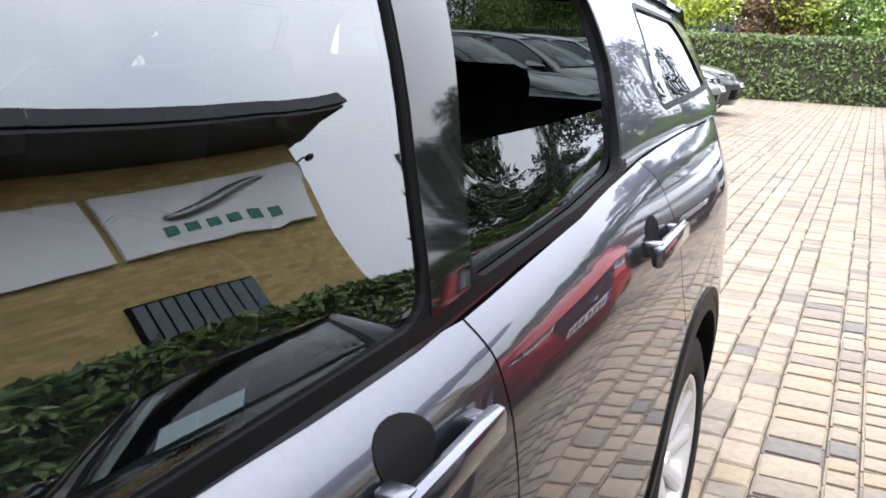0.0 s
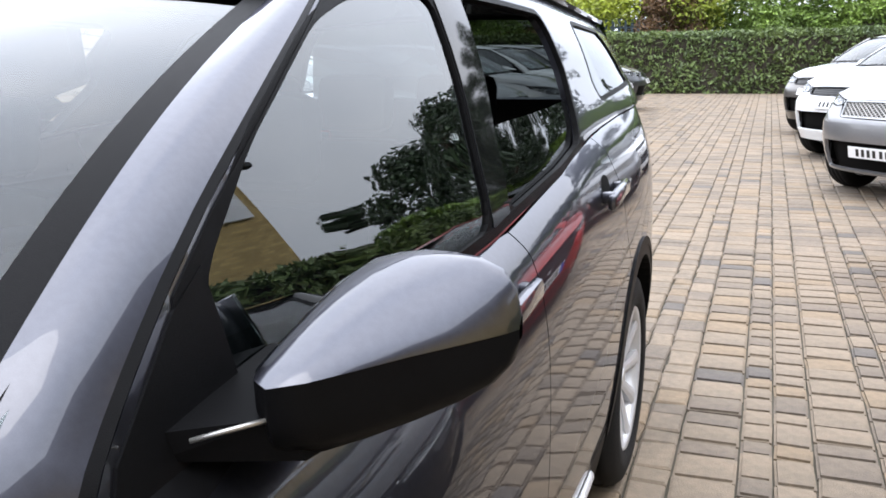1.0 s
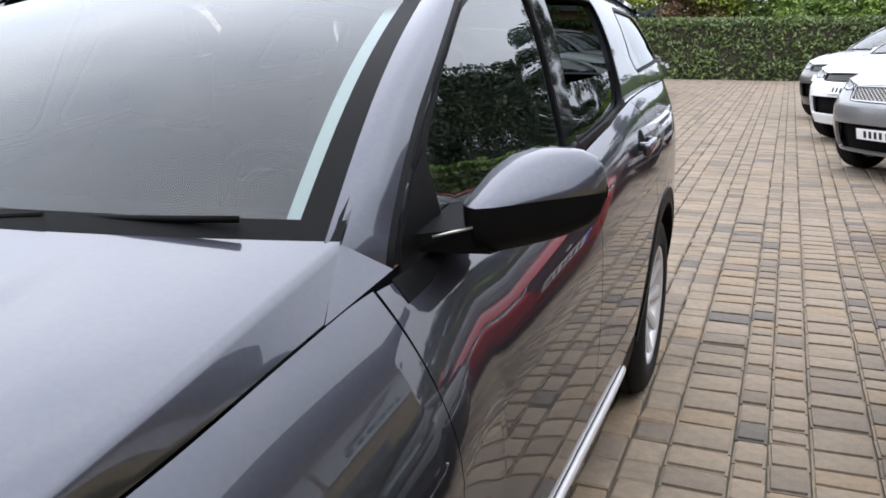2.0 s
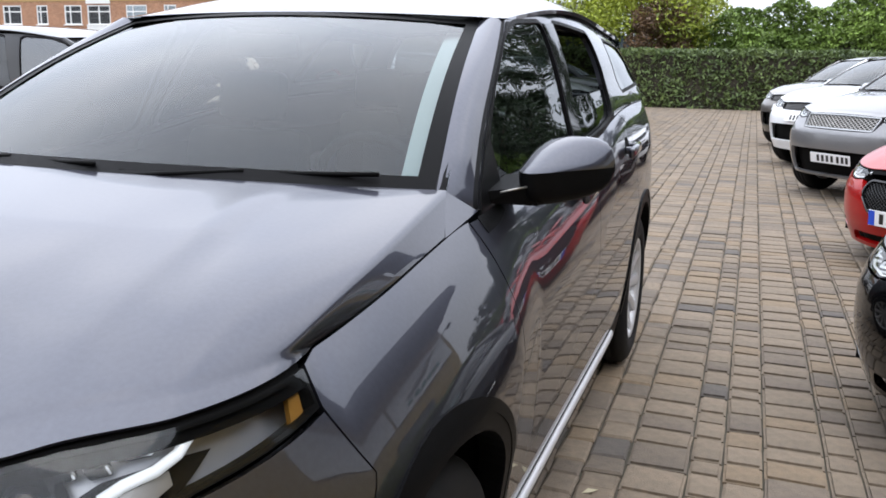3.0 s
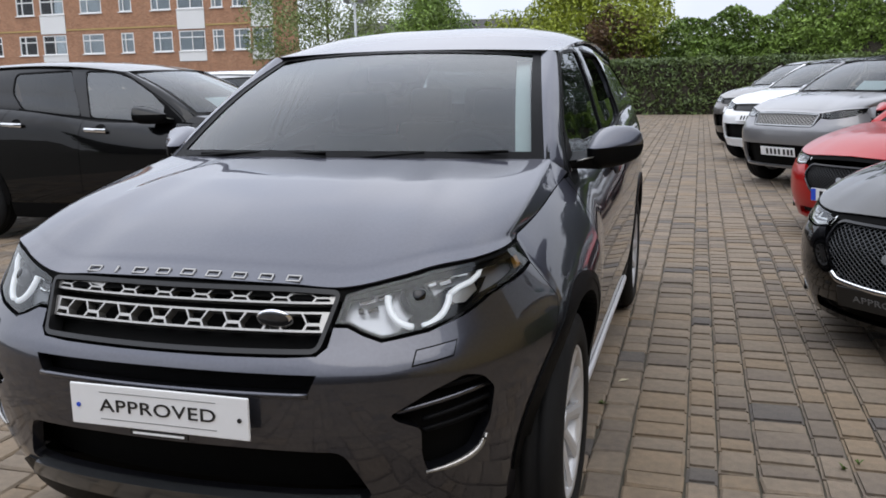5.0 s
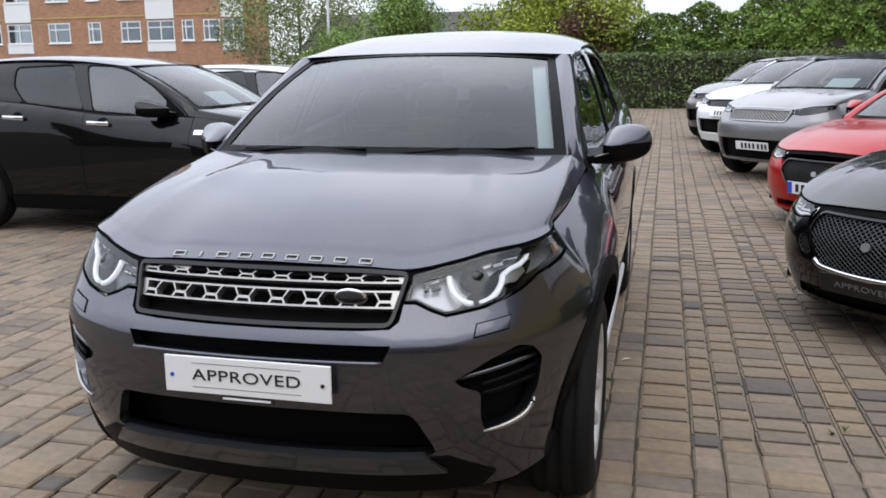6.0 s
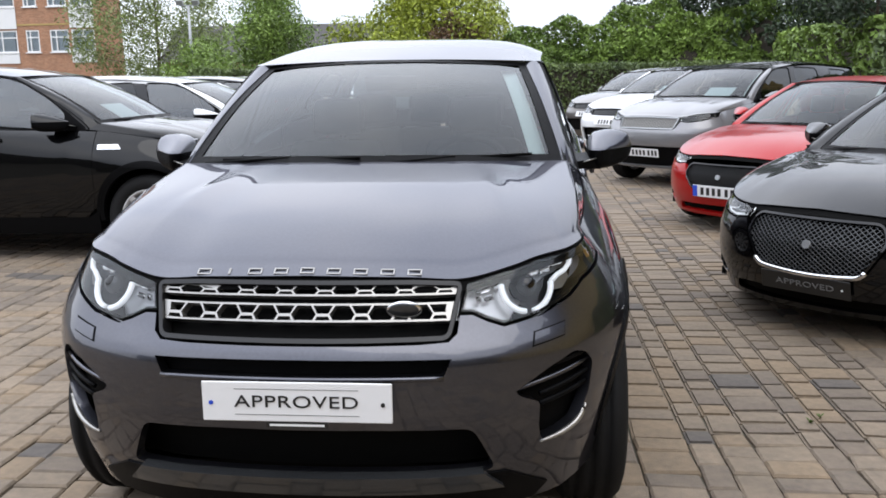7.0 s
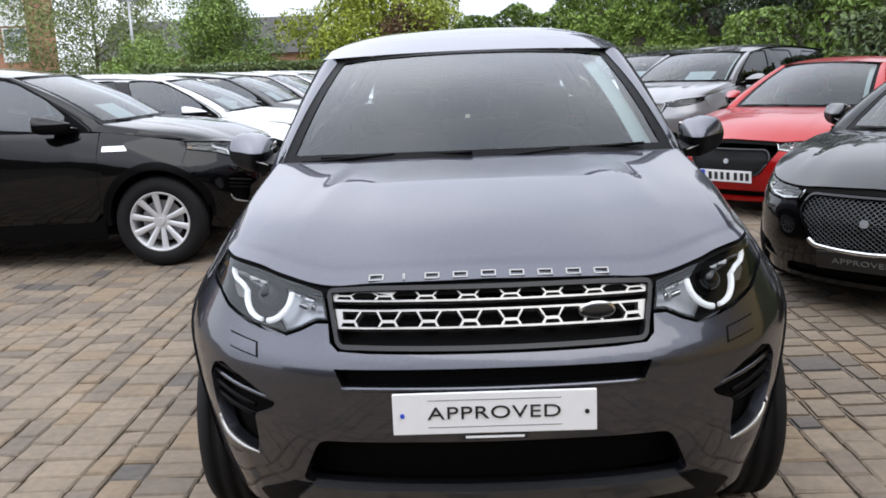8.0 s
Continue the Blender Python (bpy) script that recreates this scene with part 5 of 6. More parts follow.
    def inside(self):
        sp = self.s
        k = sp["ws_z"] / 1.553
        y0 = sp["ws_y"]
        bm = box((1.36, 0.42, 0.10), (0, sp["cowl_y"] + 0.22, sp["cowl_z"] - 0.10), 0.04)
        part("dashboard", bm, M_CABIN, self.root, smooth=True)
        for yy, xs in ((y0 + 0.22, (-0.36, 0.36)), (y0 + sp.get("rear_seat", 1.05), (-0.36, 0.0, 0.36))):
            for xx in xs:
                bm = box((0.50 if len(xs) == 2 else 0.40, 0.12, 0.62 * k), (xx, yy, 0.88 * k), 0.05, rot=pose(0, 0, 0, -14))
                st = part("seat", bm, M_CABIN, self.root, smooth=True)
                bm = box((0.27, 0.10, 0.19), (xx, yy + 0.10, 1.30 * k), 0.04, rot=pose(0, 0, 0, -10))
                part("headrest", bm, M_CABIN, st, smooth=True)
                bm = box((0.50 if len(xs) == 2 else 0.40, 0.5, 0.14), (xx, yy - 0.28, 0.56 * k), 0.05)
                part("cushion", bm, M_CABIN, st, smooth=True)
        v, f = tube([(0.37 + 0.18 * math.cos(a), y0 - 0.20 - 0.07 * math.sin(a), (1.06 + 0.165 * math.sin(a)) * k) for a in np.linspace(0, 2 * math.pi, 28)[:-1]], 0.016, 8, True)
        put("steering_wheel", mesh_of("steering_wheel", v, f, True), M_CABIN, self.root)
        bm = box((0.24, 0.03, 0.07), (0, y0 - 0.20, sp["ws_z"] - 0.075), 0.012, rot=pose(0, 0, 0, 8))
        part("interior_mirror", bm, M_CABIN, self.root, smooth=True)
        if sp.get("card"):
            bm = box((0.42, 0.004, 0.26), (0.18, sp["cowl_y"] + 0.24, sp["cowl_z"] + 0.075), rot=pose(0, 0, 0, -58))
            part("price_card", bm, M_PAPER, self.root, "pale card lying on the dashboard")
        # two wiper blades and arms on the glass
        for xs, xe in ((0.05, 0.64), (-0.60, -0.02)):
            z0, yc = sp["cowl_z"] + 0.012, sp["cowl_mid"]
            yy = lambda x: yc + (sp["cowl_y"] - yc) * (x / sp["cowl_x"]) ** 2
            p = [(x, yy(x) + 0.02 + 0.02 * math.sin((x - xs) / (xe - xs) * math.pi), z0 + 0.012 + 0.012 * (x - xs) / (xe - xs)) for x in np.linspace(xs, xe, 8)]
            v, f = tube(p, 0.006, 6)
            wp = put("wiper", mesh_of("wiper", v, f, True), M_PLASTIC, self.root)
            v, f = tube([(xs - 0.08, yy(xs - 0.08) + 0.008, z0 - 0.004), (xs + 0.12, yy(xs + 0.12) + 0.01, z0 + 0.012), ((xs + xe) / 2, yy((xs + xe) / 2) + 0.035, z0 + 0.022)], 0.006, 6)
            put("wiper_arm", mesh_of("wiper_arm", v, f, True), M_PLASTIC, wp)
        # door handles; flat near-black discs paint the shade of their cups
        for i, hy in enumerate(sp["handle"]):
            for sg in (1, -1):
                hz = sp["handle_z"] + 0.05 * i
                at = self.P(0.0)(np.array([[sg * float(self.sy(hy)), hz]]))[0]
                bm = box((0.024, 0.235, 0.042), (at[0] + sg * 0.028, hy, hz - 0.008), 0.0115, rot=pose(0, 0, 0, 3))
                box((0.034, 0.03, 0.03), (at[0] + sg * 0.015, hy - 0.09, hz - 0.004), 0.006, bm=bm)
                box((0.034, 0.03, 0.03), (at[0] + sg * 0.015, hy + 0.09, hz - 0.004), 0.006, bm=bm)
                hd = part("door_handle", bm, M_CHROME if sp["side_vent"] == "bright" else self.paint, self.root, smooth=True)
                sh = float(self.sy(hy))
                ring = [(sg * (sh - 0.03) + 0.05 * math.cos(q), hz + 0.014 + 0.030 * math.sin(q)) for q in np.linspace(0, 2 * math.pi, 21)[:-1]]
                self.skin("handle_cup_shade", ring, M_VOID, hd, depth=-0.0012, gap=0, thick=0, step=0.02)
        if sp["side_vent"]:
            vy = sp["door_front"] - 0.02
            o = self.S([(vy - 0.22, 0.925), (vy - 0.02, 0.925), (vy - 0.02, 0.965), (vy - 0.19, 0.965)])
            if sp["side_vent"] == "bright":
                self.both("side_vent", o, M_CHROME, gap=0, depth=-0.004, thick=0.01)
        if sp["step"]:
            for sg in (1, -1):
                st = new("side_step")
                st.parent = self.root
                st["label"] = "black side step with bright tube edge"
                p = curve_through([(sg * 0.86, 1.19, 0.318), (sg * 0.905, 1.21, 0.318), (sg * 0.92, 1.28, 0.317), (sg * 0.92, 2.1, 0.315), (sg * 0.92, 2.9, 0.313), (sg * 0.905, 3.0, 0.312), (sg * 0.86, 3.03, 0.312)], 40)
                v, f = tube(p, 0.015, 10)
                put("step_tube", mesh_of("step_tube", v, f, True), M_ALLOY, st, "bright silver tube")
                part("step_board", box((0.10, 1.76, 0.022), (sg * 0.85, 2.11, 0.296), 0.006), M_PLASTIC, st)


# ---- ground ----
me = mesh_of("ground", [(-400, -400, -0.02), (400, -400, -0.02), (400, 900, -0.02), (-400, 900, -0.02)], [(0, 1, 2, 3)])
tagged(put("ground", me, M_JOINT), "sandy joints and ground under the block paving", "ground", kind="structure")


# ---- planting ----
def leaf_cloud(name, places, size, material, parent=None, label="", seed=1, squash=1.0):
    """Many folded leaves, each a small bent diamond, at the given places."""
    rng = np.random.default_rng(seed)
    n = len(places)
    p = np.asarray(places)
    a = rng.normal(size=(n, 3))
    a[:, 2] *= squash
    a /= np.linalg.norm(a, axis=1, keepdims=True)
    b = np.cross(a, rng.normal(size=(n, 3)))
    b /= np.linalg.norm(b, axis=1, keepdims=True)
    c = np.cross(a, b)
    s = (size * rng.uniform(0.6, 1.3, n))[:, None]
    v = np.stack([p - a * s, p + b * s * 0.45 + c * s * 0.18, p + a * s, p - b * s * 0.45 + c * s * 0.18], 1).reshape(-1, 3)
    i = np.arange(n) * 4
    f = np.concatenate([np.stack([i, i + 1, i + 2], 1), np.stack([i, i + 2, i + 3], 1)]).tolist()
    return put(name, mesh_of(name, v, f), material, parent, label)


def shell_points(n, centre, radius, rng, fill=0.35):
    """Places in the outer part of a bumpy ellipsoid."""
    d = rng.normal(size=(n, 3))
    d /= np.linalg.norm(d, axis=1, keepdims=True)
    k = (1 - fill * rng.random(n) ** 1.5)[:, None]
    return np.asarray(centre) + d * k * np.asarray(radius)


def hedge(name, label, x0, x1, y0, y1, h, leaf, material, n, seed, group="", wob=0.12):
    """A clipped hedge: a dark core and a coat of leaves with an uneven face."""
    rng = np.random.default_rng(seed)
    root = thing(name, label, "hedge", group)
    core = box((x1 - x0 - 0.3, y1 - y0 - 0.3, h - 0.2), ((x0 + x1) / 2, (y0 + y1) / 2, (h - 0.2) / 2))
    part("dense_stem_core", core, M_SOIL, root)
    u = rng.random(n)
    area = np.array([(x1 - x0) * h, (x1 - x0) * h * 0.2, (x1 - x0) * (y1 - y0), (y1 - y0) * h, (y1 - y0) * h])
    face = rng.choice(5, n, p=area / area.sum())
    a, b, d = rng.random(n), rng.random(n), rng.random(n) ** 1.6 * 0.22
    X = np.where(face < 3, x0 + (x1 - x0) * a, np.where(face == 3, x0 + d, x1 - d))
    Y = np.where(face == 0, y0 + d, np.where(face == 1, y1 - d, np.where(face == 2, y0 + (y1 - y0) * b, y0 + (y1 - y0) * a)))
    Z = np.where(face == 2, h - d, h * b)
    bump = np.array([noise.noise((x * 1.1, y * 1.1, z * 1.4 + seed)) for x, y, z in zip(X, Y, Z)]) * wob
    Y = np.where(face == 0, Y - bump, Y)
    X = np.where(face == 3, X - bump, np.where(face == 4, X + bump, X))
    Z = np.maximum(np.where(face == 2, Z + bump, Z), 0.02)
    o = leaf_cloud("leaves", np.stack([X, Y, Z], 1), leaf, material, root, seed=seed)
    o["kind"] = "stuff"
    return root


def tree(name, label, at, height, spread, material, leaf, n, seed, trunk=0.14, low=0.25, clumps=26, cone=False):
    """A tapered trunk with limbs, and a crown of leaf clumps with gaps between them."""
    rng = np.random.default_rng(seed)
    root = thing(name, label, "tree", "", pose(*at))
    top = (rng.normal() * 0.2, rng.normal() * 0.2, height * 0.85)
    v, f = tube(curve_through([(0, 0, 0), (0.05, 0.04, height * 0.3), (0.1, -0.05, height * 0.6), top], 12), [trunk * (1 - 0.075 * i) for i in range(12)], 8)
    put("trunk", mesh_of("trunk", v, f, True), M_BARK, root)
    pts = []
    for k in range(clumps):
        t = (k + 0.5) / clumps
        z = height * (low + (0.97 - low) * t)
        r = spread * ((1 - t) ** 0.8 if cone else math.sin(math.pi * min(0.97, 0.18 + 0.75 * t)) ** 0.7)
        a = k * 2.4 + rng.random()
        q = rng.random() ** 0.5 * r
        c = (q * math.cos(a), q * math.sin(a), z + rng.normal() * 0.1)
        s = spread * rng.uniform(0.25, 0.42)
        pts.append(shell_points(n // clumps, c, (s, s, s * 0.75), rng, 0.7))
        if k % 3 == 0:
            v, f = tube([(0.05, 0, z * 0.7), (c[0] * 0.5, c[1] * 0.5, z * 0.87), c], [0.04, 0.025, 0.01], 5)
            put("limb", mesh_of("limb", v, f, True), M_BARK, root)
    o = leaf_cloud("crown", np.concatenate(pts), leaf, material, root, seed=seed)
    return root


hedge("hedge", "clipped green laurel hedge at the edge of the paving", -12, 16, 30.0, 32.0, 1.95, 0.085, M_LEAF, 34000, 3)
hedge("hedge", "clipped green hedge in front of the yellow brick wall", 7.0, 8.1, 3.0, 14.5, 2.15, 0.10, M_LEAF, 18000, 5)
hedge("hedge", "tall green hedge along the side of the yard", 9.6, 10.8, 15.6, 30.0, 2.9, 0.13, M_IVY, 12000, 7)
# added out of view behind the camera, so that the car paint reflects darker
hedge("hedge", "unseen tall hedge added behind the camera to darken reflections", -16, 11, -12.0, -10.5, 4.6, 0.16, M_LEAF, 11000, 6)


def ivy_bank(seed=8):
    """A tall overgrown bank of ivy behind the hedge."""
    rng = np.random.default_rng(seed)
    root = thing("ivy_bank", "tall overgrown bank of bright ivy and shrubs", "shrubs")
    x = np.linspace(-1.5, 19, 60)
    hz = lambda q: 3.2 + 1.1 * np.clip((q - 0) / 5, 0, 1) + 0.25 * np.sin(q * 1.3) + 0.15 * np.sin(q * 3.1)
    v = [(float(a), 34.6, 0) for a in x] + [(float(a), 35.4, float(hz(a)) - 1.0) for a in x]
    f = [(i, i + 1, i + 61, i + 60) for i in range(59)]
    put("dense_stem_core", mesh_of("dense_stem_core", v, f), M_SOIL, root)
    n = 56000
    X = rng.uniform(-1.8, 19, n)
    Z = hz(X) * rng.random(n) ** 0.8
    B = np.array([noise.noise((a * 0.6, 3.0, b * 0.8)) + 0.5 * noise.noise((a * 1.9, 9.0, b * 2.2)) for a, b in zip(X, Z)])
    Y = 34.2 + 0.25 * Z - B * 0.7 + rng.random(n) * 0.3
    o = leaf_cloud("leaves", np.stack([X, Y, Z + B * 0.2], 1), 0.10, M_IVY, root, seed=seed)
    o["kind"] = "stuff"


ivy_bank()
tree("tree", "yellow-green leafy tree behind the hedge", (-3.3, 36.5, 0), 6.2, 4.0, M_LIME, 0.095, 26000, 11, low=0.3)
tree("shrub", "bronze-leaved shrub behind the hedge", (-2.2, 33.6, 0), 3.9, 1.7, M_RUST, 0.075, 10000, 12, low=0.2, trunk=0.08)
tree("conifer", "bright green feathery conifer behind parked cars", (-10.4, 36, 0), 5.3, 3.3, M_IVY, 0.075, 26000, 13, low=0.1, cone=True, clumps=30)
tree("tree", "drooping grey-green tree before the flats", (-21.6, 50, 0), 8.8, 4.6, M_FIR, 0.105, 22000, 14, low=0.12, clumps=44)
tree("shrub", "dark green shrub behind parked cars", (-15.0, 40, 0), 3.2, 2.4, M_IVY, 0.09, 9000, 15, low=0.1)
tree("tree", "dark leafy tree beyond the yellow brick wall", (15.5, 27.0, 0), 7.0, 2.8, M_DARKLEAF, 0.16, 9000, 16, low=0.2)
tree("tree", "thin dark tree near the brick wall", (9.9, 22.2, 0), 7.0, 1.8, M_DARKLEAF, 0.12, 3600, 17, low=0.4, trunk=0.07)
tree("tree", "dark green tree above the ivy bank", (17.5, 38.5, 0), 10.0, 4.2, M_DARKLEAF, 0.14, 16000, 18, low=0.2)
tree("tree", "tall dark tree behind the ivy bank", (9.4, 39.0, 0), 12.5, 4.2, M_DARKLEAF, 0.15, 18000, 19, low=0.2)
tree("tree", "dark round tree beside the hedge", (12.8, 33.0, 0), 9.3, 2.5, M_DARKLEAF, 0.11, 12000, 20, low=0.2)


# ---- buildings ----
def flats():
    """Three-storey brick flats with white windows and panels, across the road."""
    root = thing("apartment_building", "red-brown brick flats with white windows and panels", "building", "", pose(-29.3, 58, 0, 0, 0, 0))
    W, H, D = 52.0, 10.4, 3.0
    zs = ((0.5, 2.0), (3.8, 5.35), (6.95, 8.5))
    bays = [(-1.05, 1.7, 1), (-2.8, 1.4, 0), (-4.8, 1.0, 0)]
    for k in range(4):
        x = -7.1 - 12.7 * k
        bays += [(x, 2.3, 1), (x - 2.6, 1.75, 0), (x - 5.8, 1.15, 0), (x - 9.0, 2.0, 0)]
    bays = [b for b in bays if b[0] - b[1] / 2 > -W + 0.4]
    # wall built as piers and spandrels round the openings
    bm = bmesh.new()
    xs = sorted({-W, 0.0} | {q for c, w, t in bays for q in (c - w / 2, c + w / 2)})
    ze = [0.0] + [q for z in zs for q in z] + [H]
    grid = {(i, j): bm.verts.new((a, 0.0, b)) for i, a in enumerate(xs) for j, b in enumerate(ze)}
    for i in range(len(xs) - 1):
        hole = any(abs((xs[i] + xs[i + 1]) / 2 - c) < w / 2 for c, w, t in bays)
        for j in range(len(ze) - 1):
            if hole and j % 2 == 1:
                continue
            bm.faces.new([grid[p] for p in ((i, j), (i + 1, j), (i + 1, j + 1), (i, j + 1))])
    thick = bmesh.ops.extrude_face_region(bm, geom=bm.faces[:])["geom"]
    bmesh.ops.translate(bm, verts=[q for q in thick if isinstance(q, bmesh.types.BMVert)], vec=(0, 0.3, 0))
    bmesh.ops.delete(bm, geom=[q for q in bm.verts if not q.link_faces], context="VERTS")
    bmesh.ops.recalc_face_normals(bm, faces=bm.faces[:])
    part("wall", bm, M_FLATBRICK, root)
    part("side_wall", box((0.3, D, H), (0.16, D / 2 + 0.3, H / 2)), M_FLATBRICK, root)
    part("roof", box((W + 0.8, D + 0.8, 0.35), (-W / 2, D / 2, H + 0.18)), M_WPAINT, root, "flat roof with white fascia")
    part("room_backing", box((W, 0.1, H), (-W / 2, 1.6, H / 2)), M_ROOM, root)
    for z in (5.72, 8.95):
        part("brick_band", box((W, 0.04, 0.12), (-W / 2, -0.02, z)), M_YELLOWBRICK, root)
    for c, w, t in bays:
        for z0, z1 in zs:
            wn_ = new("window")
            wn_.parent = root
            wn_.matrix_basis = pose(c, 0.05, (z0 + z1) / 2)
            h = z1 - z0
            bm = bmesh.new()
            for dx in (-w / 2 + 0.05, w / 2 - 0.05, 0.0 if t else -w / 6):
                box((0.09, 0.08, h), (dx, 0, 0), bm=bm)
            for dz in (-h / 2 + 0.05, h / 2 - 0.05, h / 6):
                box((w, 0.075, 0.09), (0, 0, dz), bm=bm)
            part("window_frame", bm, M_WPAINT, wn_)
            part("pane", box((w - 0.1, 0.01, h - 0.1), (0, 0.02, 0)), M_WINDOW, wn_)
            part("curtain", box((w * 0.86, 0.02, h - 0.15), (-w * 0.04, 0.07, 0)), M_CURTAIN, wn_)
            part("window_sill", box((w + 0.15, 0.2, 0.07), (0, -0.06, -h / 2 - 0.03)), M_WPAINT, wn_)
            if t:
                ph = 1.42 if z0 > 5 else 0.68
                part("white_panel", box((w + 0.1, 0.06, ph), (0, -0.09, -h / 2 - ph / 2 - 0.075)), M_WPAINT, wn_, "white cladding panel under the window")


flats()


def barn():
    root = thing("house", "low building with dark pitched roof behind trees", "building", "", pose(-19.0, 64, 0))
    part("wall", box((16, 8, 3.2), (0, 4, 1.6)), M_FLATBRICK, root)
    v = [(-8.4, -0.4, 3.1), (8.4, -0.4, 3.1), (8.4, 4, 6.0), (-8.4, 4, 6.0), (-8.4, 8.4, 3.1), (8.4, 8.4, 3.1)]
    put("roof", mesh_of("roof", v, [(0, 1, 2, 3), (3, 2, 5, 4), (0, 3, 4), (1, 5, 2), (0, 4, 5, 1)]), M_ROOFING, root, "dark pitched tile roof")


barn()


# ---- parked cars ----
HERO = dict(SUV, open_rear=True, dome=0.058, rear_seat=1.4, side_vent=False)
BLACK_SUV = dict(SUV, card=True, step=False, side_vent="bright")
LUXURY = dict(
    SUV, card=True, step=False, side_vent=False, slot=False, fog=False, grille_kind="net", lamp=[(0.50, 0.925), (0.50, 0.868), (0.6, 0.855), (0.72, 0.872), (0.82, 0.90), (0.86, 0.915)], lamp_y=(0.44, 0.935),
    grille=[(0.475, 0.925), (0.43, 0.765)], plate_z=0.445, low=[(0.66, 0.53), (0.70, 0.255)], spokes=10, clad=True,
)
SPORT = dict(LUXURY, grille_kind="rrs", grille=[(0.45, 0.92), (0.43, 0.815)], lamp=[(0.47, 0.925), (0.47, 0.845), (0.6, 0.835), (0.72, 0.85), (0.82, 0.89), (0.86, 0.915)], plate_z=0.70, low=[(0.66, 0.60), (0.68, 0.36)])
SALOON = dict(
    SUV, card=True, L=4.9, yf=0.88, yr=3.84, R=0.34, lift=0.0, tyre=0.34, ledge=0.024, toe=(0.0, 0.0), inset=0.0, hip=0.0, arch=0.385, rim=0.24, saloon=True, deck=0.99, belt_end=0.66, shell=(0.62, 0.70),
    contour=[(0, -0.02), (0.25, 0.0), (0.45, 0.06), (0.62, 0.16), (0.76, 0.32), (0.86, 0.56), (0.91, 0.85), (0.935, 1.3), (0.94, 2.4), (0.935, 3.6), (0.9, 4.2), (0.82, 4.65), (0.55, 4.85), (0, 4.9)],
    fy=[(0.08, 0.14), (0.2, 0.08), (0.3, 0.03), (0.42, 0.0), (0.55, 0.0), (0.62, 0.03), (0.70, 0.08), (0.78, 0.16), (0.88, 0.3), (1.1, 0.5)],
    dx=[(0.08, 0.08), (0.2, 0.04), (0.35, 0.01), (0.55, 0.0), (0.72, 0.0), (0.82, 0.02), (0.9, 0.05), (0.96, 0.09), (1.1, 0.16)],
    pz=(0.6, 0.8), nose_top=[(0.0, 0.745), (0.3, 0.735), (0.45, 0.725), (0.6, 0.73), (0.72, 0.745)], y_tip=0.5, z_tip=0.785,
    side_top=[(0.5, 0.785), (0.8, 0.835), (1.2, 0.90), (1.5, 0.94), (2.2, 0.955), (3.0, 0.965), (3.8, 0.98), (4.9, 0.98)],
    y_cowl=1.5, cowl_x=0.74, cowl_y=1.52, cowl_mid=1.28, cowl_z=0.955, bulge=0.045, ws_x=0.53, ws_y=2.3, ws_mid=2.2, ws_z=1.375, crown=0.045,
    shoulder=0.0, rail=[(1.4, 0.72), (2.3, 0.585), (3.0, 0.585), (3.6, 0.57), (4.2, 0.52), (4.9, 0.5)], rail_z=[(1.4, 1.34), (2.3, 1.385), (2.8, 1.405), (3.4, 1.37), (3.9, 1.27), (4.9, 1.1)],
    roof_end=3.7, a_base=(1.5, 0.945), a_pow=0.93, front_win=[(1.78, 0.985), (2.42, 0.995), (2.47, 1.355), (2.34, 1.345), (2.05, 1.20)],
    rear_win=[(2.54, 0.997), (3.25, 1.01), (3.46, 1.18), (3.30, 1.325), (2.58, 1.36)], quarter_win=None,
    b_gap=(2.48, 2.5), door_front=1.46, door_rear=3.36, door_bot=0.27, handle=(2.3, 3.2), handle_z=0.83,
    lamp=[(0.43, 0.70), (0.45, 0.655), (0.55, 0.64), (0.66, 0.65), (0.76, 0.675), (0.83, 0.71)], lamp_y=(0.47, 0.735), mid=(0.405, 0.60),
    grille=[(0.37, 0.70), (0.30, 0.41)], plate_z=0.335, slot=False, clad=False, step=False, grille_kind="mesh", gr_round=0.05, sag=0.02,
    mirror=(0.80, 1.80, 0.955), low=[(0.50, 0.27), (0.54, 0.20)], fog=[(0.60, 0.27), (0.76, 0.30), (0.78, 0.40), (0.66, 0.36)], side_vent=False,
)
RED_SALOON = dict(SALOON, card=False, L=4.67, sweep=0.008, grille=[(0.36, 0.66), (0.30, 0.43)], mid=(0.40, 0.57), plate_z=0.41)
RED_SALOON["contour"] = [(x, min(y, 4.62)) if y < 4 else (x, y - 0.23) for x, y in SALOON["contour"]]
RED_SALOON["sweep_mat"] = M_GLOSSBLACK
RED_SALOON["mesh_mat"] = M_GLOSSBLACK

Vehicle(HERO, M_GREY, "dark grey metallic compact SUV with tinted half-open rear window", "car", Matrix(), "parked cars", 0.05, plate="approved")
Vehicle(BLACK_SUV, M_BLACK, "glossy black compact SUV with silver alloy wheels", "car", pose(-1.73, 5.72, 0, 0, 0, 90), "parked cars", 0.09, plate="approved_black")
Vehicle(dict(SALOON, sweep=0.016), M_BLACK, "glossy black saloon with dark mesh grille and chrome sweep", "car", pose(2.20, 2.70, 0, 0, 0, -45), "parked cars", 0.08, plate="approved_black")
Vehicle(RED_SALOON, M_RED, "bright red saloon with black mesh grille", "car", pose(2.455, 6.07, 0, 0, 0, -45), "parked cars", 0.09, plate="bars_blue")
Vehicle(LUXURY, M_PEWTER, "pewter-grey SUV with black roof and silver lattice grille", "car", pose(2.245, 9.72, 0, 0, 0, -45), "parked cars", 0.1, roof=M_BLACK, lower=M_PEWTER, tint=M_TINT)
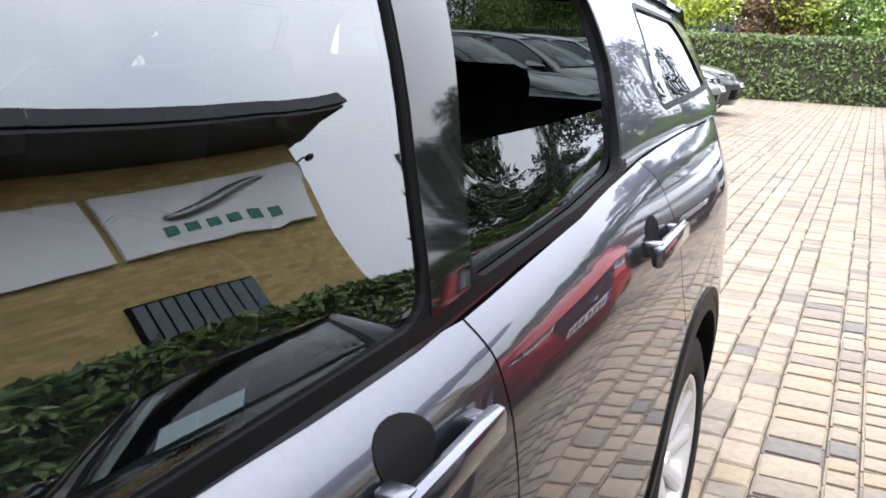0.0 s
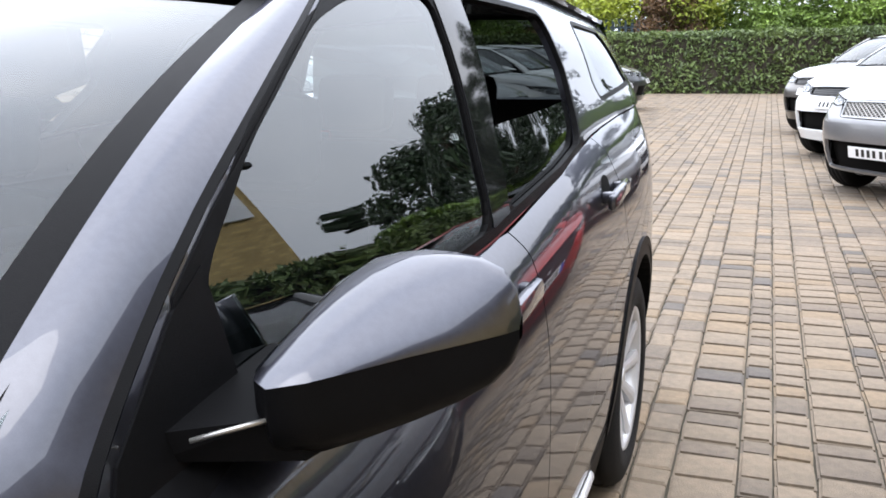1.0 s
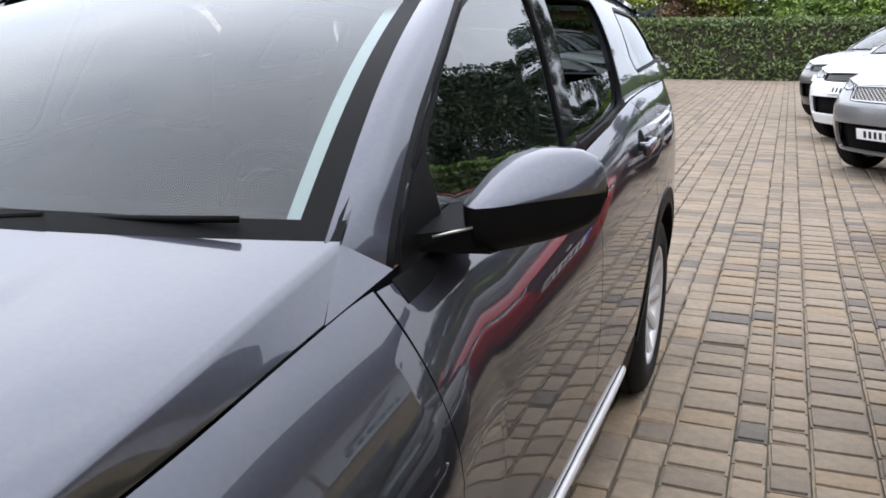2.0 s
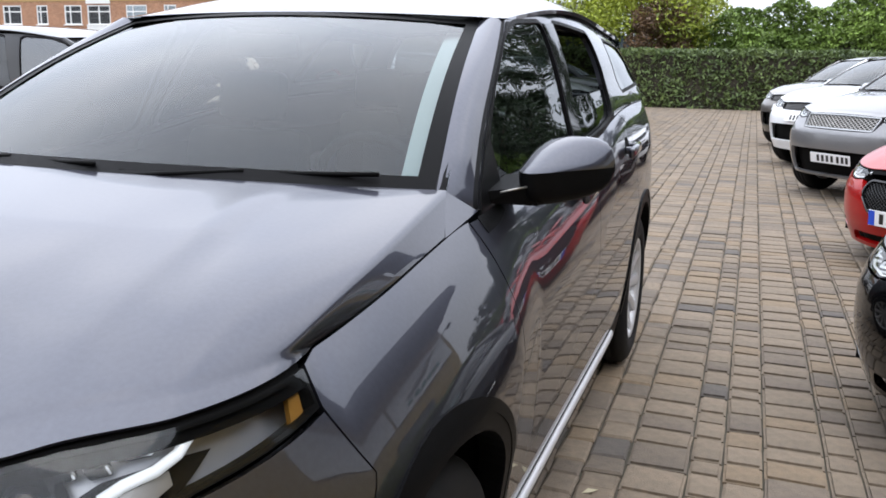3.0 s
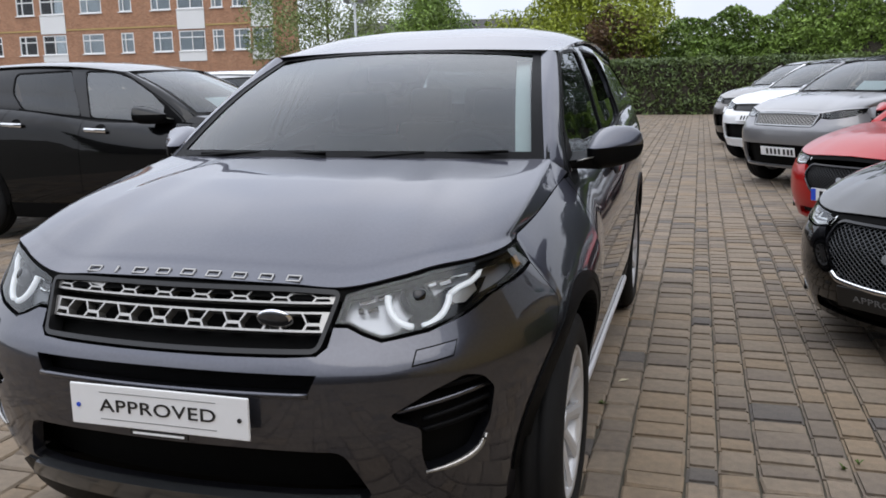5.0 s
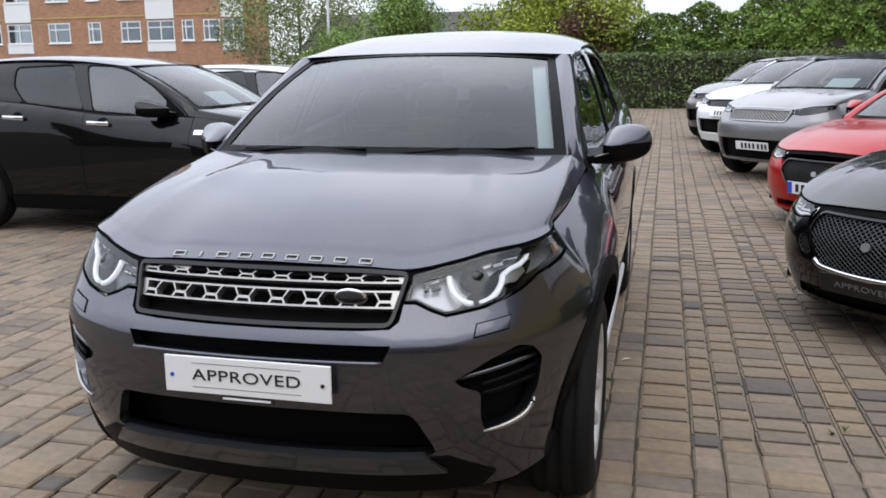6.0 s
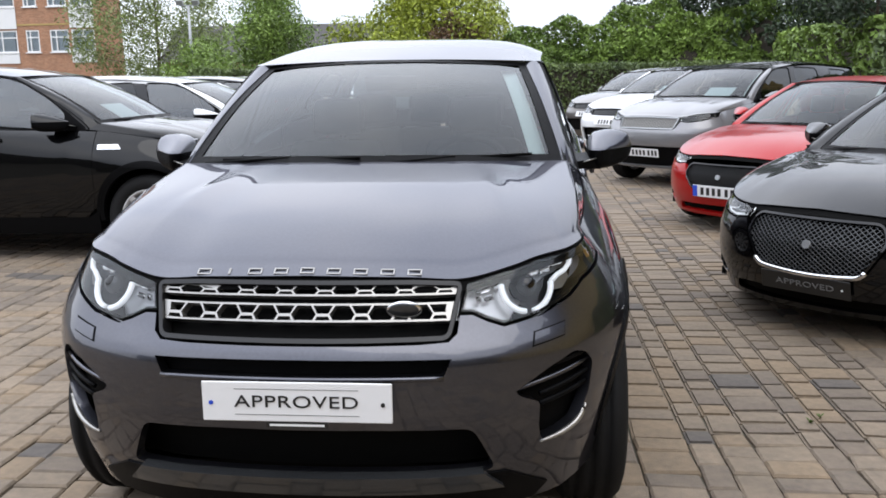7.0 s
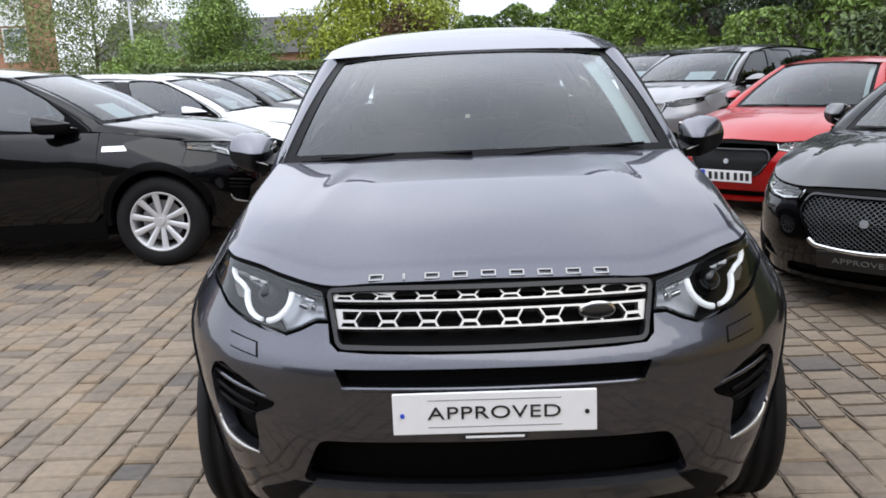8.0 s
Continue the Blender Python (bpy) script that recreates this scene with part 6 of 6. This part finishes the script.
Vehicle(SPORT, M_WHITE, "white SUV with black roof and dark lower grille", "car", pose(2.06, 12.8, 0, 0, 0, -45), "parked cars", 0.12, roof=M_BLACK, tint=M_TINT)
Vehicle(SPORT, M_TAUPE, "bronze-grey SUV parked beside the hedge", "car", pose(1.95, 16.1, 0, 0, 0, -45), "parked cars", 0.14, roof=M_TAUPE)
for i, (m, text) in enumerate(((M_WHITE, "white SUV with grey glass in the parked row"), (M_CHAR, "dark grey SUV in the parked row"), (M_SILVER, "silver SUV in the parked row"), (M_WHITE, "white SUV in the parked row"), (M_SILVER, "silver SUV parked near the hedge"), (M_CHAR, "dark SUV parked against the hedge"))):
    Vehicle(SPORT, m, text, "car", pose(-1.45, 8.6 + 2.75 * i, 0, 0, 0, 90) @ Matrix.Diagonal((1, 1, 0.95, 1)), "parked cars", 0.14)


# ---- dealership building beyond the right-hand row ----
def showroom():
    root = thing("showroom_building", "yellow brick building with deep dark flat roof", "building", "", pose(9.0, 0, 0))
    H = 5.8
    part("wall", box((0.35, 24.8, H), (0.18, -0.6, H / 2)), M_YELLOWBRICK, root)
    part("end_wall", box((12, 0.35, H), (6.36, 11.63, H / 2)), M_YELLOWBRICK, root)
    part("roof", box((14.0, 26.4, 0.34), (5.5, -0.75, H + 0.2)), M_FASCIA, root, "dark overhanging flat roof")
    part("soffit", box((1.44, 26.2, 0.08), (-0.73, -0.75, H - 0.045)), M_FASCIA, root)
    sg = new("sign_board")
    sg.parent = root
    part("sign_panel", box((0.08, 3.9, 1.3), (-0.05, 9.5, 4.45), 0.01), M_SIGN, sg, "pale rectangular sign panel")
    part("sign_panel", box((0.08, 4.0, 1.3), (-0.05, 5.4, 4.45), 0.01), M_SIGN, sg)
    # a plain streamlined silver shape, and bars for the word below it
    p = curve_through([(-0.12, 10.3, 4.87), (-0.13, 10.0, 4.83), (-0.14, 9.6, 4.70), (-0.14, 9.2, 4.54), (-0.13, 8.7, 4.41), (-0.12, 8.4, 4.40)], 20)
    v, f = tube(p, [0.03 + 0.09 * math.sin(math.pi * (i + 1) / 21) ** 0.8 for i in range(20)], 10)
    put("sign_emblem", mesh_of("sign_emblem", v, f, True), M_SATIN, sg, "plain silver emblem shape")
    for k in range(6):
        part("sign_bar", box((0.02, 0.21, 0.19), (-0.1, 8.4 + k * 0.36, 4.12)), M_GREENINK, sg)
    lv = new("louvre")
    lv.parent = root
    part("louvre_frame", box((0.06, 2.0, 0.74), (-0.03, 8.2, 2.73)), M_VOID, lv)
    for k in range(9):
        part("slat", box((0.05, 0.15, 0.66), (-0.09, 7.33 + k * 0.218, 2.73), rot=pose(0, 0, 0, 0, 0, 18)), M_SHUTTER, lv)
    v, f = tube([(0.1, 11.8, 5.1), (-0.1, 12.0, 5.17), (-0.2, 12.15, 5.1)], 0.03, 6)
    fl = put("floodlight", mesh_of("floodlight", v, f, True), M_STEEL, root)
    part("lamp_head", box((0.22, 0.25, 0.15), (-0.22, 12.2, 5.08), 0.04), M_FASCIA, fl)


showroom()
far = thing("garden_wall", "low yellow brick wall beyond the trees", "wall", "", pose(16.5, 20.5, 0), kind="structure")
part("brickwork", box((8, 0.25, 2.2), (0, 0, 1.1)), M_YELLOWBRICK, far)


def street_lamp():
    root = thing("street_lamp", "grey steel lamp post with two floodlights", "lamp post", "", pose(-15.6, 40, 0))
    v, f = tube([(0, 0, 0), (0, 0, 3), (0, 0, 5.2)], [0.09, 0.075, 0.06], 10)
    put("post", mesh_of("post", v, f, True), M_STEEL, root)
    part("crossbar", box((0.9, 0.06, 0.06), (0, 0, 5.2)), M_STEEL, root)
    for x in (-0.4, 0.4):
        part("lamp_head", box((0.34, 0.2, 0.26), (x, -0.06, 5.36), 0.03, rot=pose(0, 0, 0, 25)), M_STEEL, root)


street_lamp()


def picket_fence():
    root = thing("fence", "short blue-grey wooden picket fence behind the hedge", "fence", "", pose(-4.0, 33.2, 0))
    for z in (1.4, 2.2):
        part("rail", box((3.2, 0.05, 0.08), (0, 0, z)), M_FENCE, root)
    for k in range(14):
        bm = box((0.10, 0.03, 2.5), (-1.5 + k * 0.23, -0.04, 1.25))
        part("picket", bm, M_FENCE, root)


picket_fence()


# ---- block paving ----
def paving(x0, x1, y0, y1, near):
    """Tumbled blocks in straight courses of three widths; the nearest are parts, the rest one joined piece."""
    rng = np.random.default_rng(21)
    root = thing("paving", "buff, brown and slate tumbled block paving in straight courses", "paving", kind="structure")
    v, f, parts = [], [], []
    widths = (0.221, 0.119, 0.142)
    lengths = (0.16, 0.185, 0.135, 0.205, 0.12, 0.15)
    x, k = x0, 0
    shape = {}
    while x < x1:
        w = widths[k % 3]
        y = y0 + rng.random() * 0.2
        while y < y1:
            d = lengths[rng.integers(len(lengths))]
            if y > 14:
                d *= 1.0
            cxx, cyy = x + w / 2, y + d / 2
            dz, tx, ty = rng.normal() * 0.0022, rng.normal() * 0.012, rng.normal() * 0.012
            if near(cxx, cyy) and len(parts) < 300:
                parts.append((cxx, cyy, w, d, dz, tx, ty))
            else:
                a, b = w / 2 - 0.0038, d / 2 - 0.0038
                e = 0.009
                o = len(v)
                j = rng.normal(size=8) * 0.0035
                for q, (sx_, sy_) in enumerate(((-1, -1), (1, -1), (1, 1), (-1, 1))):
                    v.append((cxx + sx_ * a + j[q], cyy + sy_ * b + j[q + 4], -0.022))
                for q, (sx_, sy_) in enumerate(((-1, -1), (1, -1), (1, 1), (-1, 1))):
                    v.append((cxx + sx_ * a + j[q], cyy + sy_ * b + j[q + 4], dz - 0.008))
                for q, (sx_, sy_) in enumerate(((-1, -1), (1, -1), (1, 1), (-1, 1))):
                    xx, yy = sx_ * (a - e), sy_ * (b - e)
                    v.append((cxx + xx + j[q], cyy + yy + j[q + 4], dz + xx * tx + yy * ty))
                f += [(o + 8, o + 9, o + 10, o + 11)] + [(o + k4 + q, o + k4 + (q + 1) % 4, o + k4 + 4 + (q + 1) % 4, o + k4 + 4 + q) for k4 in (0, 4) for q in range(4)]
            y += d
        x += w
        k += 1
    o = put("laid_blocks", mesh_of("laid_blocks", v, f), M_BLOCK, root)
    o["kind"] = "stuff"
    for cxx, cyy, w, d, dz, tx, ty in parts:
        key = (round(w, 3), round(d, 3))
        if key not in shape:
            bm = box((w - 0.0076, d - 0.0076, 0.05), (0, 0, -0.025))
            bmesh.ops.bevel(bm, geom=[e for e in bm.edges if e.verts[0].co.z > -0.01 and e.verts[1].co.z > -0.01], offset=0.010, segments=2, affect="EDGES")
            me = bpy.data.meshes.new("block")
            bm.to_mesh(me)
            bm.free()
            me.materials.append(M_BLOCKPIECE)
            shape[key] = me
        b = new("block", shape[key])
        b.parent = root
        b.matrix_basis = pose(cxx, cyy, dz, math.degrees(ty), -math.degrees(tx), rng.normal() * 1.2)


paving(1.07 - 17 * 0.482, 7.1, -8.0, 30.2, lambda x, y: 1.0 < x < 2.4 and 1.3 < y < 7.5)


# ---- weeds in the joints, a fallen leaf, a box behind the rear seats ----
def weed(at, seed):
    rng = np.random.default_rng(seed)
    root = thing("weed", "small green weed growing in a paving joint", "weed", "weeds", pose(*at))
    for k in range(9):
        a, r, h = rng.uniform(0, 6.28), rng.uniform(0.01, 0.028), rng.uniform(0.008, 0.022)
        c, s = math.cos(a), math.sin(a)
        v = [(0, 0, 0), (c * r * 0.5 - s * 0.005, s * r * 0.5 + c * 0.005, h * 0.8), (c * r, s * r, h), (c * r * 0.5 + s * 0.005, s * r * 0.5 - c * 0.005, h * 0.8)]
        put("blade", mesh_of("blade", v, [(0, 1, 2), (0, 2, 3)]), M_TUFT, root)


for k, at in enumerate(((1.92, 1.54, -0.002), (0.92, 1.93, -0.002), (1.86, 1.48, -0.002))):
    weed(at, 40 + k)
me = mesh_of("fallen_leaf", [(-0.03, 0, 0.0), (0, 0.016, 0.006), (0.034, 0, 0.004), (0, -0.016, 0.007)], [(0, 1, 2), (0, 2, 3)])
tagged(put("fallen_leaf", me, M_DRYLEAF, m=pose(0.985, 2.24, 0.006, 0, 0, 35)), "pale dry leaf lying on the block paving", "leaf")
